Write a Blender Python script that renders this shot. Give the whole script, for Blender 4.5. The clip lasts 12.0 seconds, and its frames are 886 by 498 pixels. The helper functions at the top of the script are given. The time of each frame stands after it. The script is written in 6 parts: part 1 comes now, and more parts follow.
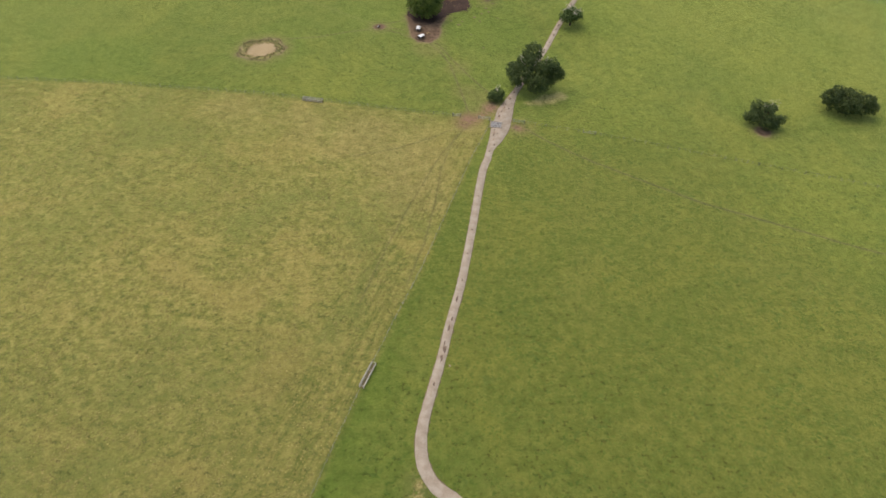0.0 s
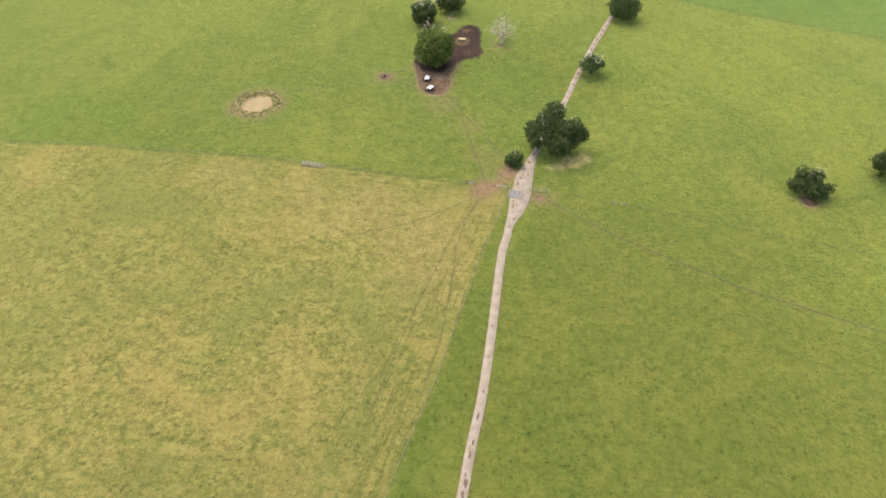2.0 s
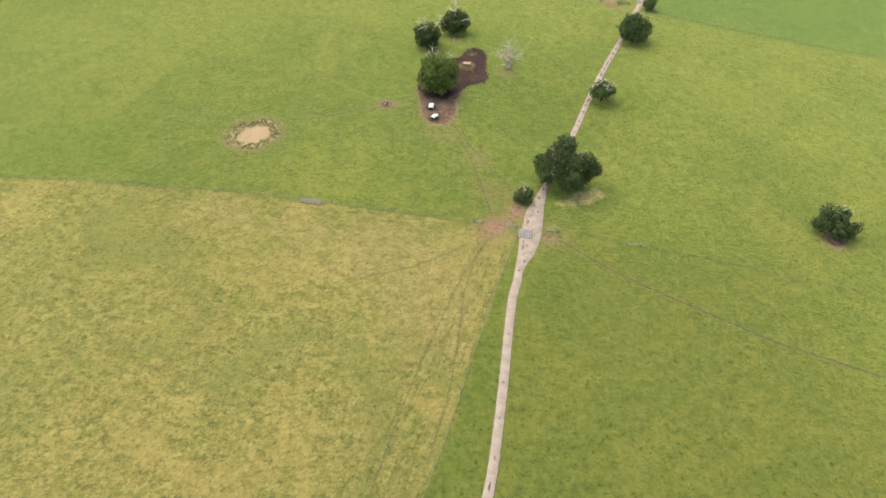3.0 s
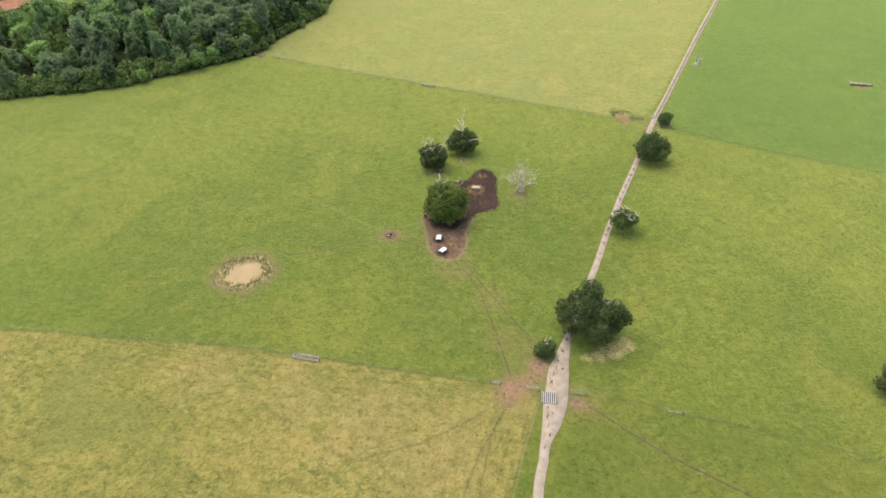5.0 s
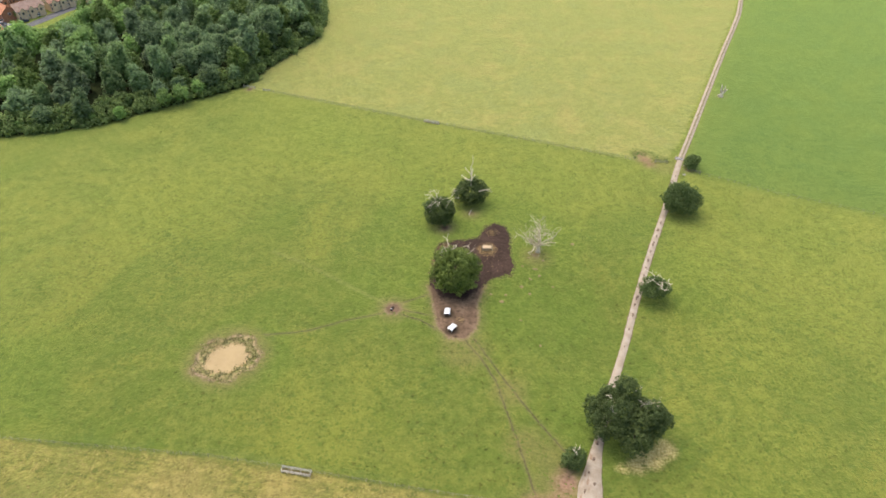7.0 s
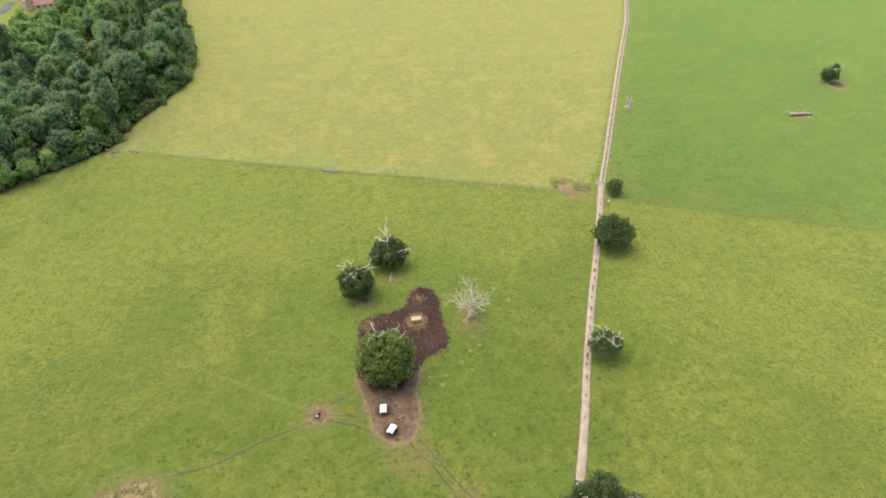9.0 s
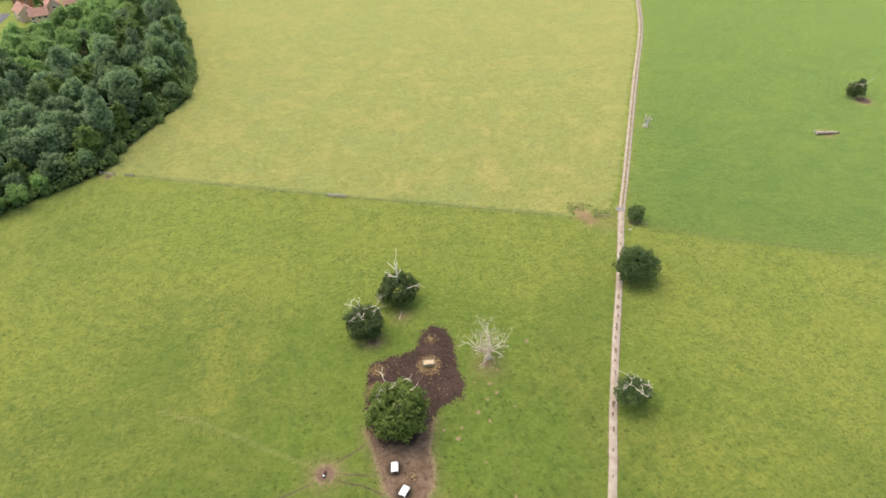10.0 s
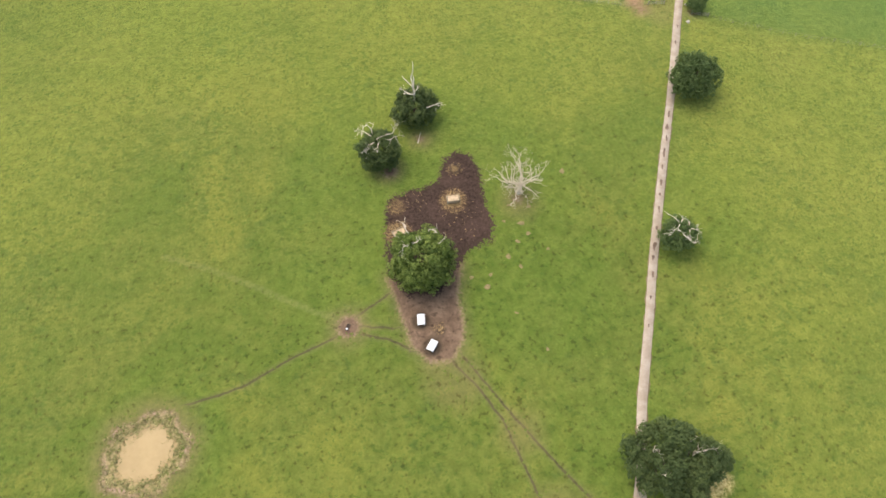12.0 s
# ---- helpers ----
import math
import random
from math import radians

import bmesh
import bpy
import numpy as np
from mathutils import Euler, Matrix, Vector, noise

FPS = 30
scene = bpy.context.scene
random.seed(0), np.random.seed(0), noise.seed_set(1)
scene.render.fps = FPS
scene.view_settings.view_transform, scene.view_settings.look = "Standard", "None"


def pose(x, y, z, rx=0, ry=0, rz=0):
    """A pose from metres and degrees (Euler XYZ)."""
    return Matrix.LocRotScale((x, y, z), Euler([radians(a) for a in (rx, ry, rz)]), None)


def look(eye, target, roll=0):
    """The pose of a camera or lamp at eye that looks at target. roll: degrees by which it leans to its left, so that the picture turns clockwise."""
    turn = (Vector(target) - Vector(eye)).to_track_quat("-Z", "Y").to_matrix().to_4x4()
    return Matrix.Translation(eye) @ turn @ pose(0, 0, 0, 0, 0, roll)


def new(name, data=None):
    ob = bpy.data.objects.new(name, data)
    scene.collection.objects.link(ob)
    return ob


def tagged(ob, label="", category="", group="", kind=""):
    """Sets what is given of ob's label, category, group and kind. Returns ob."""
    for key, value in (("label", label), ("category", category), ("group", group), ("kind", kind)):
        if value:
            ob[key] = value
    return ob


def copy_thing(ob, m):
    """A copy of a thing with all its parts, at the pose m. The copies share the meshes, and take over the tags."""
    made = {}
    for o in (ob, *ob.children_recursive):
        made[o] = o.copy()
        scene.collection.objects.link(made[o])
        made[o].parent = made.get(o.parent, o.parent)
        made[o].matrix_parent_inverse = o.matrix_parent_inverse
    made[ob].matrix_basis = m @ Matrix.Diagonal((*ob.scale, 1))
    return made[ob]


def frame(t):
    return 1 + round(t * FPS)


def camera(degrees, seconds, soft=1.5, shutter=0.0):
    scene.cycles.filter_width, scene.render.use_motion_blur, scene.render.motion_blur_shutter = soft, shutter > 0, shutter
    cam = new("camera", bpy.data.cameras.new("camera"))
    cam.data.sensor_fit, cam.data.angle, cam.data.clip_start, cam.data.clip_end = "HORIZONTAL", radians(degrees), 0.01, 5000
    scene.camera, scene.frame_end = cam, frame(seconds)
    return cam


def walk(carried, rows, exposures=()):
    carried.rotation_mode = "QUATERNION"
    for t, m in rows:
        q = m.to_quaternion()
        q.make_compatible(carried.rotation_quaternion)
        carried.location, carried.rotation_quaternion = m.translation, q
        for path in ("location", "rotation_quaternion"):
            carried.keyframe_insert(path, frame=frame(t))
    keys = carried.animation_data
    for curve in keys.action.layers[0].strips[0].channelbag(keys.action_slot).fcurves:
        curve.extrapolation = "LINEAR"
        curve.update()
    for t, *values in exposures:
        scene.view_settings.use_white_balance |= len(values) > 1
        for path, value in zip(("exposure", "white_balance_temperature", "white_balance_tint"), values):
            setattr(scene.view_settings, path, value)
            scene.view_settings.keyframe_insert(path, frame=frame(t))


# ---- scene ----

def aim(x, y, z, heading, tilt, lean):
    """A camera pose from its place, heading (left of +y), tilt above the level and lean, in degrees."""
    h, p = radians(heading), radians(tilt)
    ahead = Vector((-math.sin(h) * math.cos(p), math.cos(h) * math.cos(p), math.sin(p)))
    eye = Vector((x, y, z))
    return look(eye, eye + 100 * ahead, lean)


# ---- camera ----
cam = camera(69.49, 12.0, soft=1.6)
PATH = [
    # seconds, place of the eye, heading, tilt and lean in degrees
    (0.00, aim(0.00, 0.00, 120.00, -0.69, -47.00, 1.09)),
    (0.50, aim(-0.99, 7.25, 120.28, -0.68, -47.16, 1.07)),
    (1.00, aim(-2.00, 14.45, 120.59, -0.68, -46.97, 0.97)),
    (1.50, aim(-3.02, 21.69, 120.94, -0.68, -46.76, 0.99)),
    (2.00, aim(-4.02, 28.96, 121.29, -0.70, -46.56, 0.96)),
    (2.50, aim(-4.98, 36.14, 121.64, -0.73, -46.41, 0.97)),
    (3.10, aim(-5.97, 44.54, 122.03, -0.77, -46.29, 0.96)),
    (3.70, aim(-7.00, 53.20, 122.51, -0.82, -46.18, 0.95)),
    (4.30, aim(-7.94, 61.72, 122.94, -0.87, -46.06, 0.94)),
    (4.40, aim(-8.09, 63.31, 123.09, -0.89, -45.65, 0.93)),
    (4.50, aim(-8.24, 64.69, 123.13, -0.92, -44.82, 0.92)),
    (4.60, aim(-8.39, 66.18, 123.23, -0.91, -43.34, 0.94)),
    (4.70, aim(-8.54, 67.68, 123.33, -0.82, -41.78, 0.94)),
    (4.80, aim(-8.68, 69.18, 123.43, -0.81, -40.76, 0.92)),
    (4.90, aim(-8.83, 70.68, 123.54, -0.79, -40.21, 0.89)),
    (5.00, aim(-8.98, 72.19, 123.64, -0.82, -39.84, 0.79)),
    (5.50, aim(-9.71, 79.74, 124.15, -0.92, -39.75, 0.74)),
    (6.00, aim(-10.42, 87.32, 124.60, -1.02, -39.82, 0.74)),
    (6.50, aim(-11.11, 94.92, 124.96, -1.06, -39.88, 0.71)),
    (7.00, aim(-11.76, 102.54, 125.25, -1.06, -39.91, 0.67)),
    (7.10, aim(-11.88, 104.06, 125.30, -1.07, -40.03, 0.68)),
    (7.20, aim(-11.99, 105.58, 125.35, -1.07, -40.06, 0.65)),
    (7.30, aim(-12.11, 107.09, 125.40, -1.11, -40.03, 0.61)),
    (7.40, aim(-12.21, 108.61, 125.44, -1.41, -40.06, 0.59)),
    (7.50, aim(-12.32, 110.13, 125.48, -2.47, -39.92, 0.59)),
    (7.60, aim(-12.41, 111.64, 125.52, -4.85, -39.98, 0.62)),
    (7.70, aim(-12.50, 113.16, 125.55, -7.42, -39.87, 0.57)),
    (7.80, aim(-12.52, 114.62, 125.56, -9.44, -39.87, 0.54)),
    (7.90, aim(-12.54, 116.15, 125.59, -10.62, -39.87, 0.50)),
    (8.00, aim(-12.60, 117.68, 125.62, -11.26, -39.87, 0.46)),
    (8.15, aim(-12.69, 119.96, 125.66, -11.69, -39.87, 0.41)),
    (8.40, aim(-12.81, 123.79, 125.71, -11.80, -39.87, 0.31)),
    (8.80, aim(-12.96, 129.89, 125.77, -11.80, -39.86, 0.16)),
    (9.30, aim(-13.11, 137.28, 125.70, -11.73, -39.86, -0.03)),
    (9.50, aim(-13.11, 140.36, 125.70, -11.67, -39.85, -0.05)),
    (10.00, aim(-13.05, 148.14, 125.68, -11.56, -39.77, -0.11)),
    (10.50, aim(-12.97, 155.89, 125.60, -11.53, -39.62, -0.16)),
    (11.00, aim(-12.92, 163.45, 125.42, -11.54, -39.39, -0.22)),
    (11.10, aim(-12.92, 164.94, 125.37, -11.43, -39.34, -0.18)),
    (11.20, aim(-12.93, 166.42, 125.32, -11.45, -39.50, -0.13)),
    (11.30, aim(-12.93, 167.89, 125.26, -11.45, -40.81, -0.12)),
    (11.40, aim(-12.94, 169.37, 125.21, -11.33, -44.26, -0.11)),
    (11.50, aim(-12.94, 170.85, 125.14, -11.51, -49.47, -0.18)),
    (11.60, aim(-12.95, 172.34, 125.08, -11.44, -54.53, -0.07)),
    (11.70, aim(-12.95, 173.83, 125.00, -11.47, -58.15, -0.06)),
    (11.80, aim(-12.96, 175.32, 124.93, -11.53, -60.52, -0.11)),
    (11.90, aim(-12.96, 176.82, 124.86, -11.59, -62.13, -0.17)),
    (12.00, aim(-12.97, 178.32, 124.78, -11.55, -63.10, -0.25)),
]
EXPOSURES = [(0.0, 0.0), (0.5, 0.25), (1.0, 0.45), (1.5, 0.49), (2.0, 0.51), (2.5, 0.52), (4.5, 0.52), (6.0, 0.53), (7.5, 0.59), (9.5, 0.62), (11.0, 0.63), (12.0, 0.60)]
walk(cam, PATH, EXPOSURES)

# ---- light: bright overcast, the sun only a wide soft glow behind the cloud ----
SUN_ELEVATION, SUN_ROTATION = radians(64), radians(-35)
world = bpy.data.worlds.new("overcast_sky")
world.use_nodes = True
scene.world = world
_sky = world.node_tree.nodes.new("ShaderNodeTexSky")
_sky.sky_type = "NISHITA"
_sky.sun_disc = False
_sky.sun_elevation, _sky.sun_rotation = SUN_ELEVATION, SUN_ROTATION
_sky.air_density, _sky.dust_density, _sky.ozone_density = 1.0, 6.0, 0.6
_bg = world.node_tree.nodes["Background"]
_bg.inputs["Strength"].default_value = 0.17
world.node_tree.links.new(_sky.outputs[0], _bg.inputs["Color"])

sun_data = bpy.data.lights.new("sun", "SUN")
sun_data.energy, sun_data.angle, sun_data.color = 0.5, radians(110), (1.0, 0.95, 0.87)
sun = new("sun", sun_data)
_dir = Vector((math.sin(SUN_ROTATION) * math.cos(SUN_ELEVATION), math.cos(SUN_ROTATION) * math.cos(SUN_ELEVATION), math.sin(SUN_ELEVATION)))
sun.matrix_world = look(_dir * 200, (0, 0, 0))


# ---- materials ----
class Nodes:
    """A short way of writing a node material."""

    def __init__(self, name, rough=0.9, spec=0.2):
        self.mat = bpy.data.materials.new(name)
        self.mat.use_nodes = True
        self.tree = self.mat.node_tree
        self.shader = self.tree.nodes["Principled BSDF"]
        self.shader.inputs["Roughness"].default_value = rough
        self.shader.inputs["Specular IOR Level"].default_value = spec
        self.place = self.tree.nodes.new("ShaderNodeNewGeometry").outputs["Position"]

    def put(self, socket, value):
        if isinstance(value, bpy.types.NodeSocket):
            self.tree.links.new(value, socket)
        elif isinstance(value, tuple) and len(value) == 3 and socket.type == "RGBA":
            socket.default_value = (*value, 1.0)
        else:
            socket.default_value = value

    def math(self, op, a, b=0.0, c=0.0, clamp=False):
        n = self.tree.nodes.new("ShaderNodeMath")
        n.operation, n.use_clamp = op, clamp
        for i, v in enumerate((a, b, c)):
            self.put(n.inputs[i], v)
        return n.outputs[0]

    def add(self, a, b): return self.math("ADD", a, b)
    def mul(self, a, b): return self.math("MULTIPLY", a, b)
    def sub(self, a, b): return self.math("SUBTRACT", a, b)

    def step(self, value, lo, hi):
        n = self.tree.nodes.new("ShaderNodeMapRange")
        n.interpolation_type = "SMOOTHSTEP"
        self.put(n.inputs["Value"], value)
        n.inputs["From Min"].default_value, n.inputs["From Max"].default_value = lo, hi
        return n.outputs[0]

    def noise(self, scale, detail=3.0, rough=0.55, where=None, distort=0.0):
        n = self.tree.nodes.new("ShaderNodeTexNoise")
        self.put(n.inputs["Vector"], where or self.place)
        n.inputs["Scale"].default_value, n.inputs["Detail"].default_value = scale, detail
        n.inputs["Roughness"].default_value, n.inputs["Distortion"].default_value = rough, distort
        return n.outputs["Fac"]

    def mapped(self, turn=0.0, scale=(1, 1, 1), shift=(0, 0, 0), where=None):
        n = self.tree.nodes.new("ShaderNodeMapping")
        self.put(n.inputs["Vector"], where or self.place)
        n.inputs["Rotation"].default_value = (0, 0, radians(turn))
        n.vector_type = "TEXTURE"
        n.inputs["Scale"].default_value, n.inputs["Location"].default_value = tuple(1 / s for s in scale), shift
        return n.outputs[0]

    def mix(self, fac, a, b, blend="MIX"):
        n = self.tree.nodes.new("ShaderNodeMix")
        n.data_type, n.blend_type = "RGBA", blend
        self.put(n.inputs[0], fac)
        self.put(n.inputs[6], a)
        self.put(n.inputs[7], b)
        return n.outputs[2]

    def attr(self, name):
        n = self.tree.nodes.new("ShaderNodeAttribute")
        n.attribute_name = name
        return n.outputs["Fac"]

    def random(self, island=False):
        if island:
            return self.tree.nodes.new("ShaderNodeNewGeometry").outputs["Random Per Island"]
        return self.tree.nodes.new("ShaderNodeObjectInfo").outputs["Random"]

    def value(self, colour, factor):
        """The colour times a grey factor."""
        n = self.tree.nodes.new("ShaderNodeVectorMath")
        n.operation = "SCALE"
        self.put(n.inputs[0], colour)
        self.put(n.inputs["Scale"], factor)
        return n.outputs[0]

    def bump(self, height, strength, distance):
        n = self.tree.nodes.new("ShaderNodeBump")
        n.inputs["Strength"].default_value, n.inputs["Distance"].default_value = strength, distance
        self.put(n.inputs["Height"], height)
        self.put(self.shader.inputs["Normal"], n.outputs[0])

    def done(self, colour, rough=None):
        self.put(self.shader.inputs["Base Color"], colour)
        if rough is not None:
            self.put(self.shader.inputs["Roughness"], rough)
        return self.mat


def plain(name, a, b, scale=3.0, rough=0.85, relief=0.0, metal=0.0, spec=0.3, island=0.0):
    """Two tones mixed by noise at two scales, with fine relief."""
    n = Nodes(name, rough, spec)
    n.shader.inputs["Metallic"].default_value = metal
    fac = n.add(n.mul(n.noise(scale, 4), 0.7), n.mul(n.noise(scale * 7, 2), 0.3))
    colour = n.mix(n.step(fac, 0.32, 0.68), a, b)
    if island:
        colour = n.value(colour, n.add(1 - island, n.mul(n.random(True), 2 * island)))
    if relief:
        n.bump(n.noise(scale * 5, 3), 0.6, relief)
    return n.done(colour)


def leaf_material(name, dark, light, spread=0.5):
    n = Nodes(name, 0.7, 0.12)
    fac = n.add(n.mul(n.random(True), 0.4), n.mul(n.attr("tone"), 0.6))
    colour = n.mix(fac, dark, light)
    # some trees a little paler than their neighbours
    colour = n.value(colour, n.add(1 - spread / 2, n.mul(n.random(), spread)))
    # thin leaves: what is not thrown back partly shines through
    tr = n.tree.nodes.new("ShaderNodeBsdfTranslucent")
    n.put(tr.inputs["Color"], n.value(colour, 0.8))
    both = n.tree.nodes.new("ShaderNodeAddShader")
    n.tree.links.new(n.shader.outputs[0], both.inputs[0])
    n.tree.links.new(tr.outputs[0], both.inputs[1])
    n.tree.links.new(both.outputs[0], n.tree.nodes["Material Output"].inputs["Surface"])
    return n.done(colour)


def ground_material():
    n = Nodes("meadow", 0.95, 0.05)
    wide = n.noise(0.016, 3, 0.6)
    patch = n.noise(0.075, 4, 0.62, distort=0.5)
    mid = n.noise(0.36, 5, 0.62)
    fine = n.noise(1.7, 4, 0.7)
    tiny = n.noise(6.5, 2, 0.6)
    grain = n.add(n.mul(fine, 0.6), n.mul(tiny, 0.4))
    spot = n.step(n.add(n.noise(1.35, 3, 0.6), n.mul(n.sub(n.noise(0.2, 3), 0.5), 0.45)), 0.56, 0.70)
    pale = n.step(n.noise(0.95, 3, 0.6, n.mapped(0, (1, 1, 1), (37, 11, 0))), 0.58, 0.74)
    soft = n.step(mid, 0.22, 0.78)

    drift = n.noise(0.034, 4, 0.62, n.mapped(0, (1, 1, 1), (140, 60, 0)), 0.8)
    bold = n.step(n.noise(0.22, 5, 0.7, n.mapped(0, (0.7, 1, 1), (31, 83, 0))), 0.50, 0.66)
    # pasture: olive green, yellower where it is dry, with small dark tufts
    green = n.mix(n.step(mid, 0.34, 0.66), (0.092, 0.127, 0.023), (0.142, 0.171, 0.034))
    dry = n.step(n.add(n.mul(patch, 0.7), n.mul(mid, 0.3)), 0.42, 0.70)
    green = n.mix(n.mul(dry, 0.38), green, (0.192, 0.198, 0.040))
    green = n.mix(n.mul(n.step(wide, 0.50, 0.68), 0.5), green, (0.084, 0.126, 0.021))
    green = n.mix(n.mul(n.step(drift, 0.50, 0.62), 0.62), green, (0.180, 0.194, 0.036))
    green = n.mix(n.mul(n.step(drift, 0.49, 0.37), 0.62), green, (0.082, 0.130, 0.020))
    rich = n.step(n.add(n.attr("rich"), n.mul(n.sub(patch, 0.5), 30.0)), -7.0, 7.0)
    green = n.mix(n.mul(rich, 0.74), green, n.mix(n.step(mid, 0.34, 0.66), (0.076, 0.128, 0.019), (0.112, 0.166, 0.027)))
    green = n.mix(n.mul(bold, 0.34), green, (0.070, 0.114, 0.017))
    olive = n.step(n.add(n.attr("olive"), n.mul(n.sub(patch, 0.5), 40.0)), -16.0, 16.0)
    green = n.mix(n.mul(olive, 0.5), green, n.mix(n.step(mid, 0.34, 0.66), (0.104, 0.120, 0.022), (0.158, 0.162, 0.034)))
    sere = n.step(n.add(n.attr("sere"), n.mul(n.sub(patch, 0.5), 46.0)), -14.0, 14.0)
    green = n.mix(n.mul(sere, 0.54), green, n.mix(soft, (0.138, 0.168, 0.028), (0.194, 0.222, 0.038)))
    # cattle tread: a muted brownish bloom where the herd wanders most
    bloom = n.step(n.noise(0.05, 5, 0.7, n.mapped(0, (1, 1, 1), (211, 17, 0)), 0.6), 0.50, 0.70)
    green = n.mix(n.mul(bloom, 0.22), green, (0.172, 0.172, 0.046))
    green = n.mix(n.mul(spot, 0.44), green, (0.048, 0.092, 0.016))
    # rank dark tufts, thick in some stretches and sparse in others
    thick = n.mul(n.sub(n.noise(0.055, 4, 0.65, n.mapped(0, (1, 1, 1), (66, 140, 0))), 0.5), 0.42)
    clump = n.step(n.add(n.noise(0.95, 2, 0.5, n.mapped(0, (0.75, 1, 1), (3, 129, 0)), 0.5), thick), 0.585, 0.665)
    green = n.mix(n.mul(clump, 0.58), green, (0.054, 0.102, 0.016))
    big = n.step(n.add(n.noise(0.38, 3, 0.55, n.mapped(0, (0.8, 1, 1), (88, 12, 0)), 0.6), thick), 0.60, 0.70)
    green = n.mix(n.mul(big, 0.50), green, (0.058, 0.104, 0.022))
    green = n.mix(n.mul(pale, 0.16), green, (0.240, 0.245, 0.050))

    # uncut hay: straw and olive, combed along the fence
    comb = n.noise(0.6, 4, 0.65, n.mapped(-18.5, (1.3, 0.13, 1)), 0.5)
    flop = n.noise(0.75, 4, 0.7, n.mapped(-35, (1.4, 0.7, 1)))
    hay = n.mix(n.step(n.add(n.mul(mid, 0.5), n.mul(flop, 0.5)), 0.39, 0.62), (0.160, 0.164, 0.038), (0.314, 0.272, 0.084))
    hay = n.mix(n.mul(n.step(patch, 0.52, 0.74), 0.6), hay, (0.385, 0.305, 0.098))
    hay = n.mix(n.mul(n.step(wide, 0.40, 0.62), 0.45), hay, (0.165, 0.178, 0.040))
    straws = n.mul(n.attr("rows"), n.step(comb, 0.48, 0.36))
    rows = n.mul(n.attr("rows"), n.step(comb, 0.50, 0.62))
    comb_w = n.noise(0.6, 4, 0.65, n.mapped(-9, (0.10, 1.4, 1)))
    rows = n.math("MAXIMUM", rows, n.mul(n.attr("rows_w"), n.step(comb_w, 0.46, 0.64)))
    hay = n.mix(n.mul(rows, 0.80), hay, (0.098, 0.116, 0.025))
    hay = n.mix(n.mul(straws, 0.5), hay, (0.34, 0.275, 0.090))
    hay = n.mix(n.mul(n.step(n.noise(0.62, 5, 0.72, n.mapped(-12, (0.6, 1, 1), (63, 29, 0))), 0.50, 0.62), 0.80), hay, (0.086, 0.104, 0.026))
    stalks = n.noise(1.5, 3, 0.65, n.mapped(28, (0.35, 1.3, 1), (9, 3, 0)), 0.8)
    hay = n.mix(n.mul(n.step(stalks, 0.56, 0.70), 0.55), hay, (0.088, 0.098, 0.030))
    hay = n.mix(n.mul(n.step(stalks, 0.44, 0.32), 0.45), hay, (0.390, 0.325, 0.098))
    bleach = n.step(n.noise(0.30, 4, 0.66, n.mapped(0, (1, 1, 1), (177, 41, 0)), 0.5), 0.57, 0.70)
    hay = n.mix(n.mul(bleach, n.add(0.22, n.mul(n.attr("rows_w"), 0.40))), hay, (0.430, 0.340, 0.112))
    hay = n.mix(n.mul(n.step(drift, 0.50, 0.64), 0.5), hay, (0.34, 0.265, 0.085))
    hay = n.mix(n.mul(n.step(drift, 0.49, 0.36), 0.6), hay, (0.160, 0.178, 0.046))
    hay = n.mix(n.mul(n.step(n.add(n.attr("tan_hay"), n.mul(n.sub(patch, 0.5), 26.0)), -8.0, 8.0), 0.5), hay, n.mix(soft, (0.235, 0.185, 0.070), (0.400, 0.300, 0.120)))
    hay = n.mix(n.mul(n.step(n.add(n.attr("green_hay"), n.mul(n.sub(patch, 0.5), 40.0)), -16.0, 16.0), 0.36), hay, n.mix(soft, (0.110, 0.122, 0.030), (0.215, 0.210, 0.062)))
    hay = n.mix(n.mul(spot, 0.45), hay, (0.092, 0.106, 0.030))
    hay = n.mix(n.mul(pale, 0.28), hay, (0.40, 0.34, 0.12))

    # the mown field beyond and the lusher one across the track
    mown = n.mix(soft, (0.150, 0.176, 0.042), (0.226, 0.238, 0.066))
    mown = n.mix(n.mul(n.step(patch, 0.46, 0.72), 0.5), mown, (0.325, 0.280, 0.082))
    mown = n.mix(n.mul(n.step(wide, 0.48, 0.68), 0.45), mown, (0.180, 0.200, 0.058))
    tint = n.noise(0.11, 4, 0.65, n.mapped(0, (1, 1, 1), (91, 7, 0)))
    blot = n.step(n.noise(0.5, 4, 0.7, n.mapped(0, (1, 1, 1), (5, 71, 0))), 0.53, 0.68)
    fleck = n.step(n.noise(0.46, 3, 0.6, n.mapped(0, (0.6, 1, 1), (45, 201, 0)), 0.6), 0.58, 0.70)
    broad = n.noise(0.045, 4, 0.62, n.mapped(0, (1, 1, 1), (305, 77, 0)), 0.8)
    mown = n.mix(n.mul(n.step(tint, 0.53, 0.68), 0.42), mown, (0.365, 0.290, 0.096))
    mown = n.mix(n.mul(n.step(tint, 0.46, 0.32), 0.55), mown, (0.165, 0.196, 0.070))
    mown = n.mix(n.mul(n.step(broad, 0.50, 0.64), 0.28), mown, (0.350, 0.268, 0.098))
    mown = n.mix(n.mul(n.step(broad, 0.47, 0.34), 0.40), mown, (0.180, 0.215, 0.072))
    mown = n.mix(n.mul(bold, 0.6), mown, (0.160, 0.184, 0.050))
    mown = n.mix(n.mul(blot, 0.28), mown, (0.142, 0.162, 0.054))
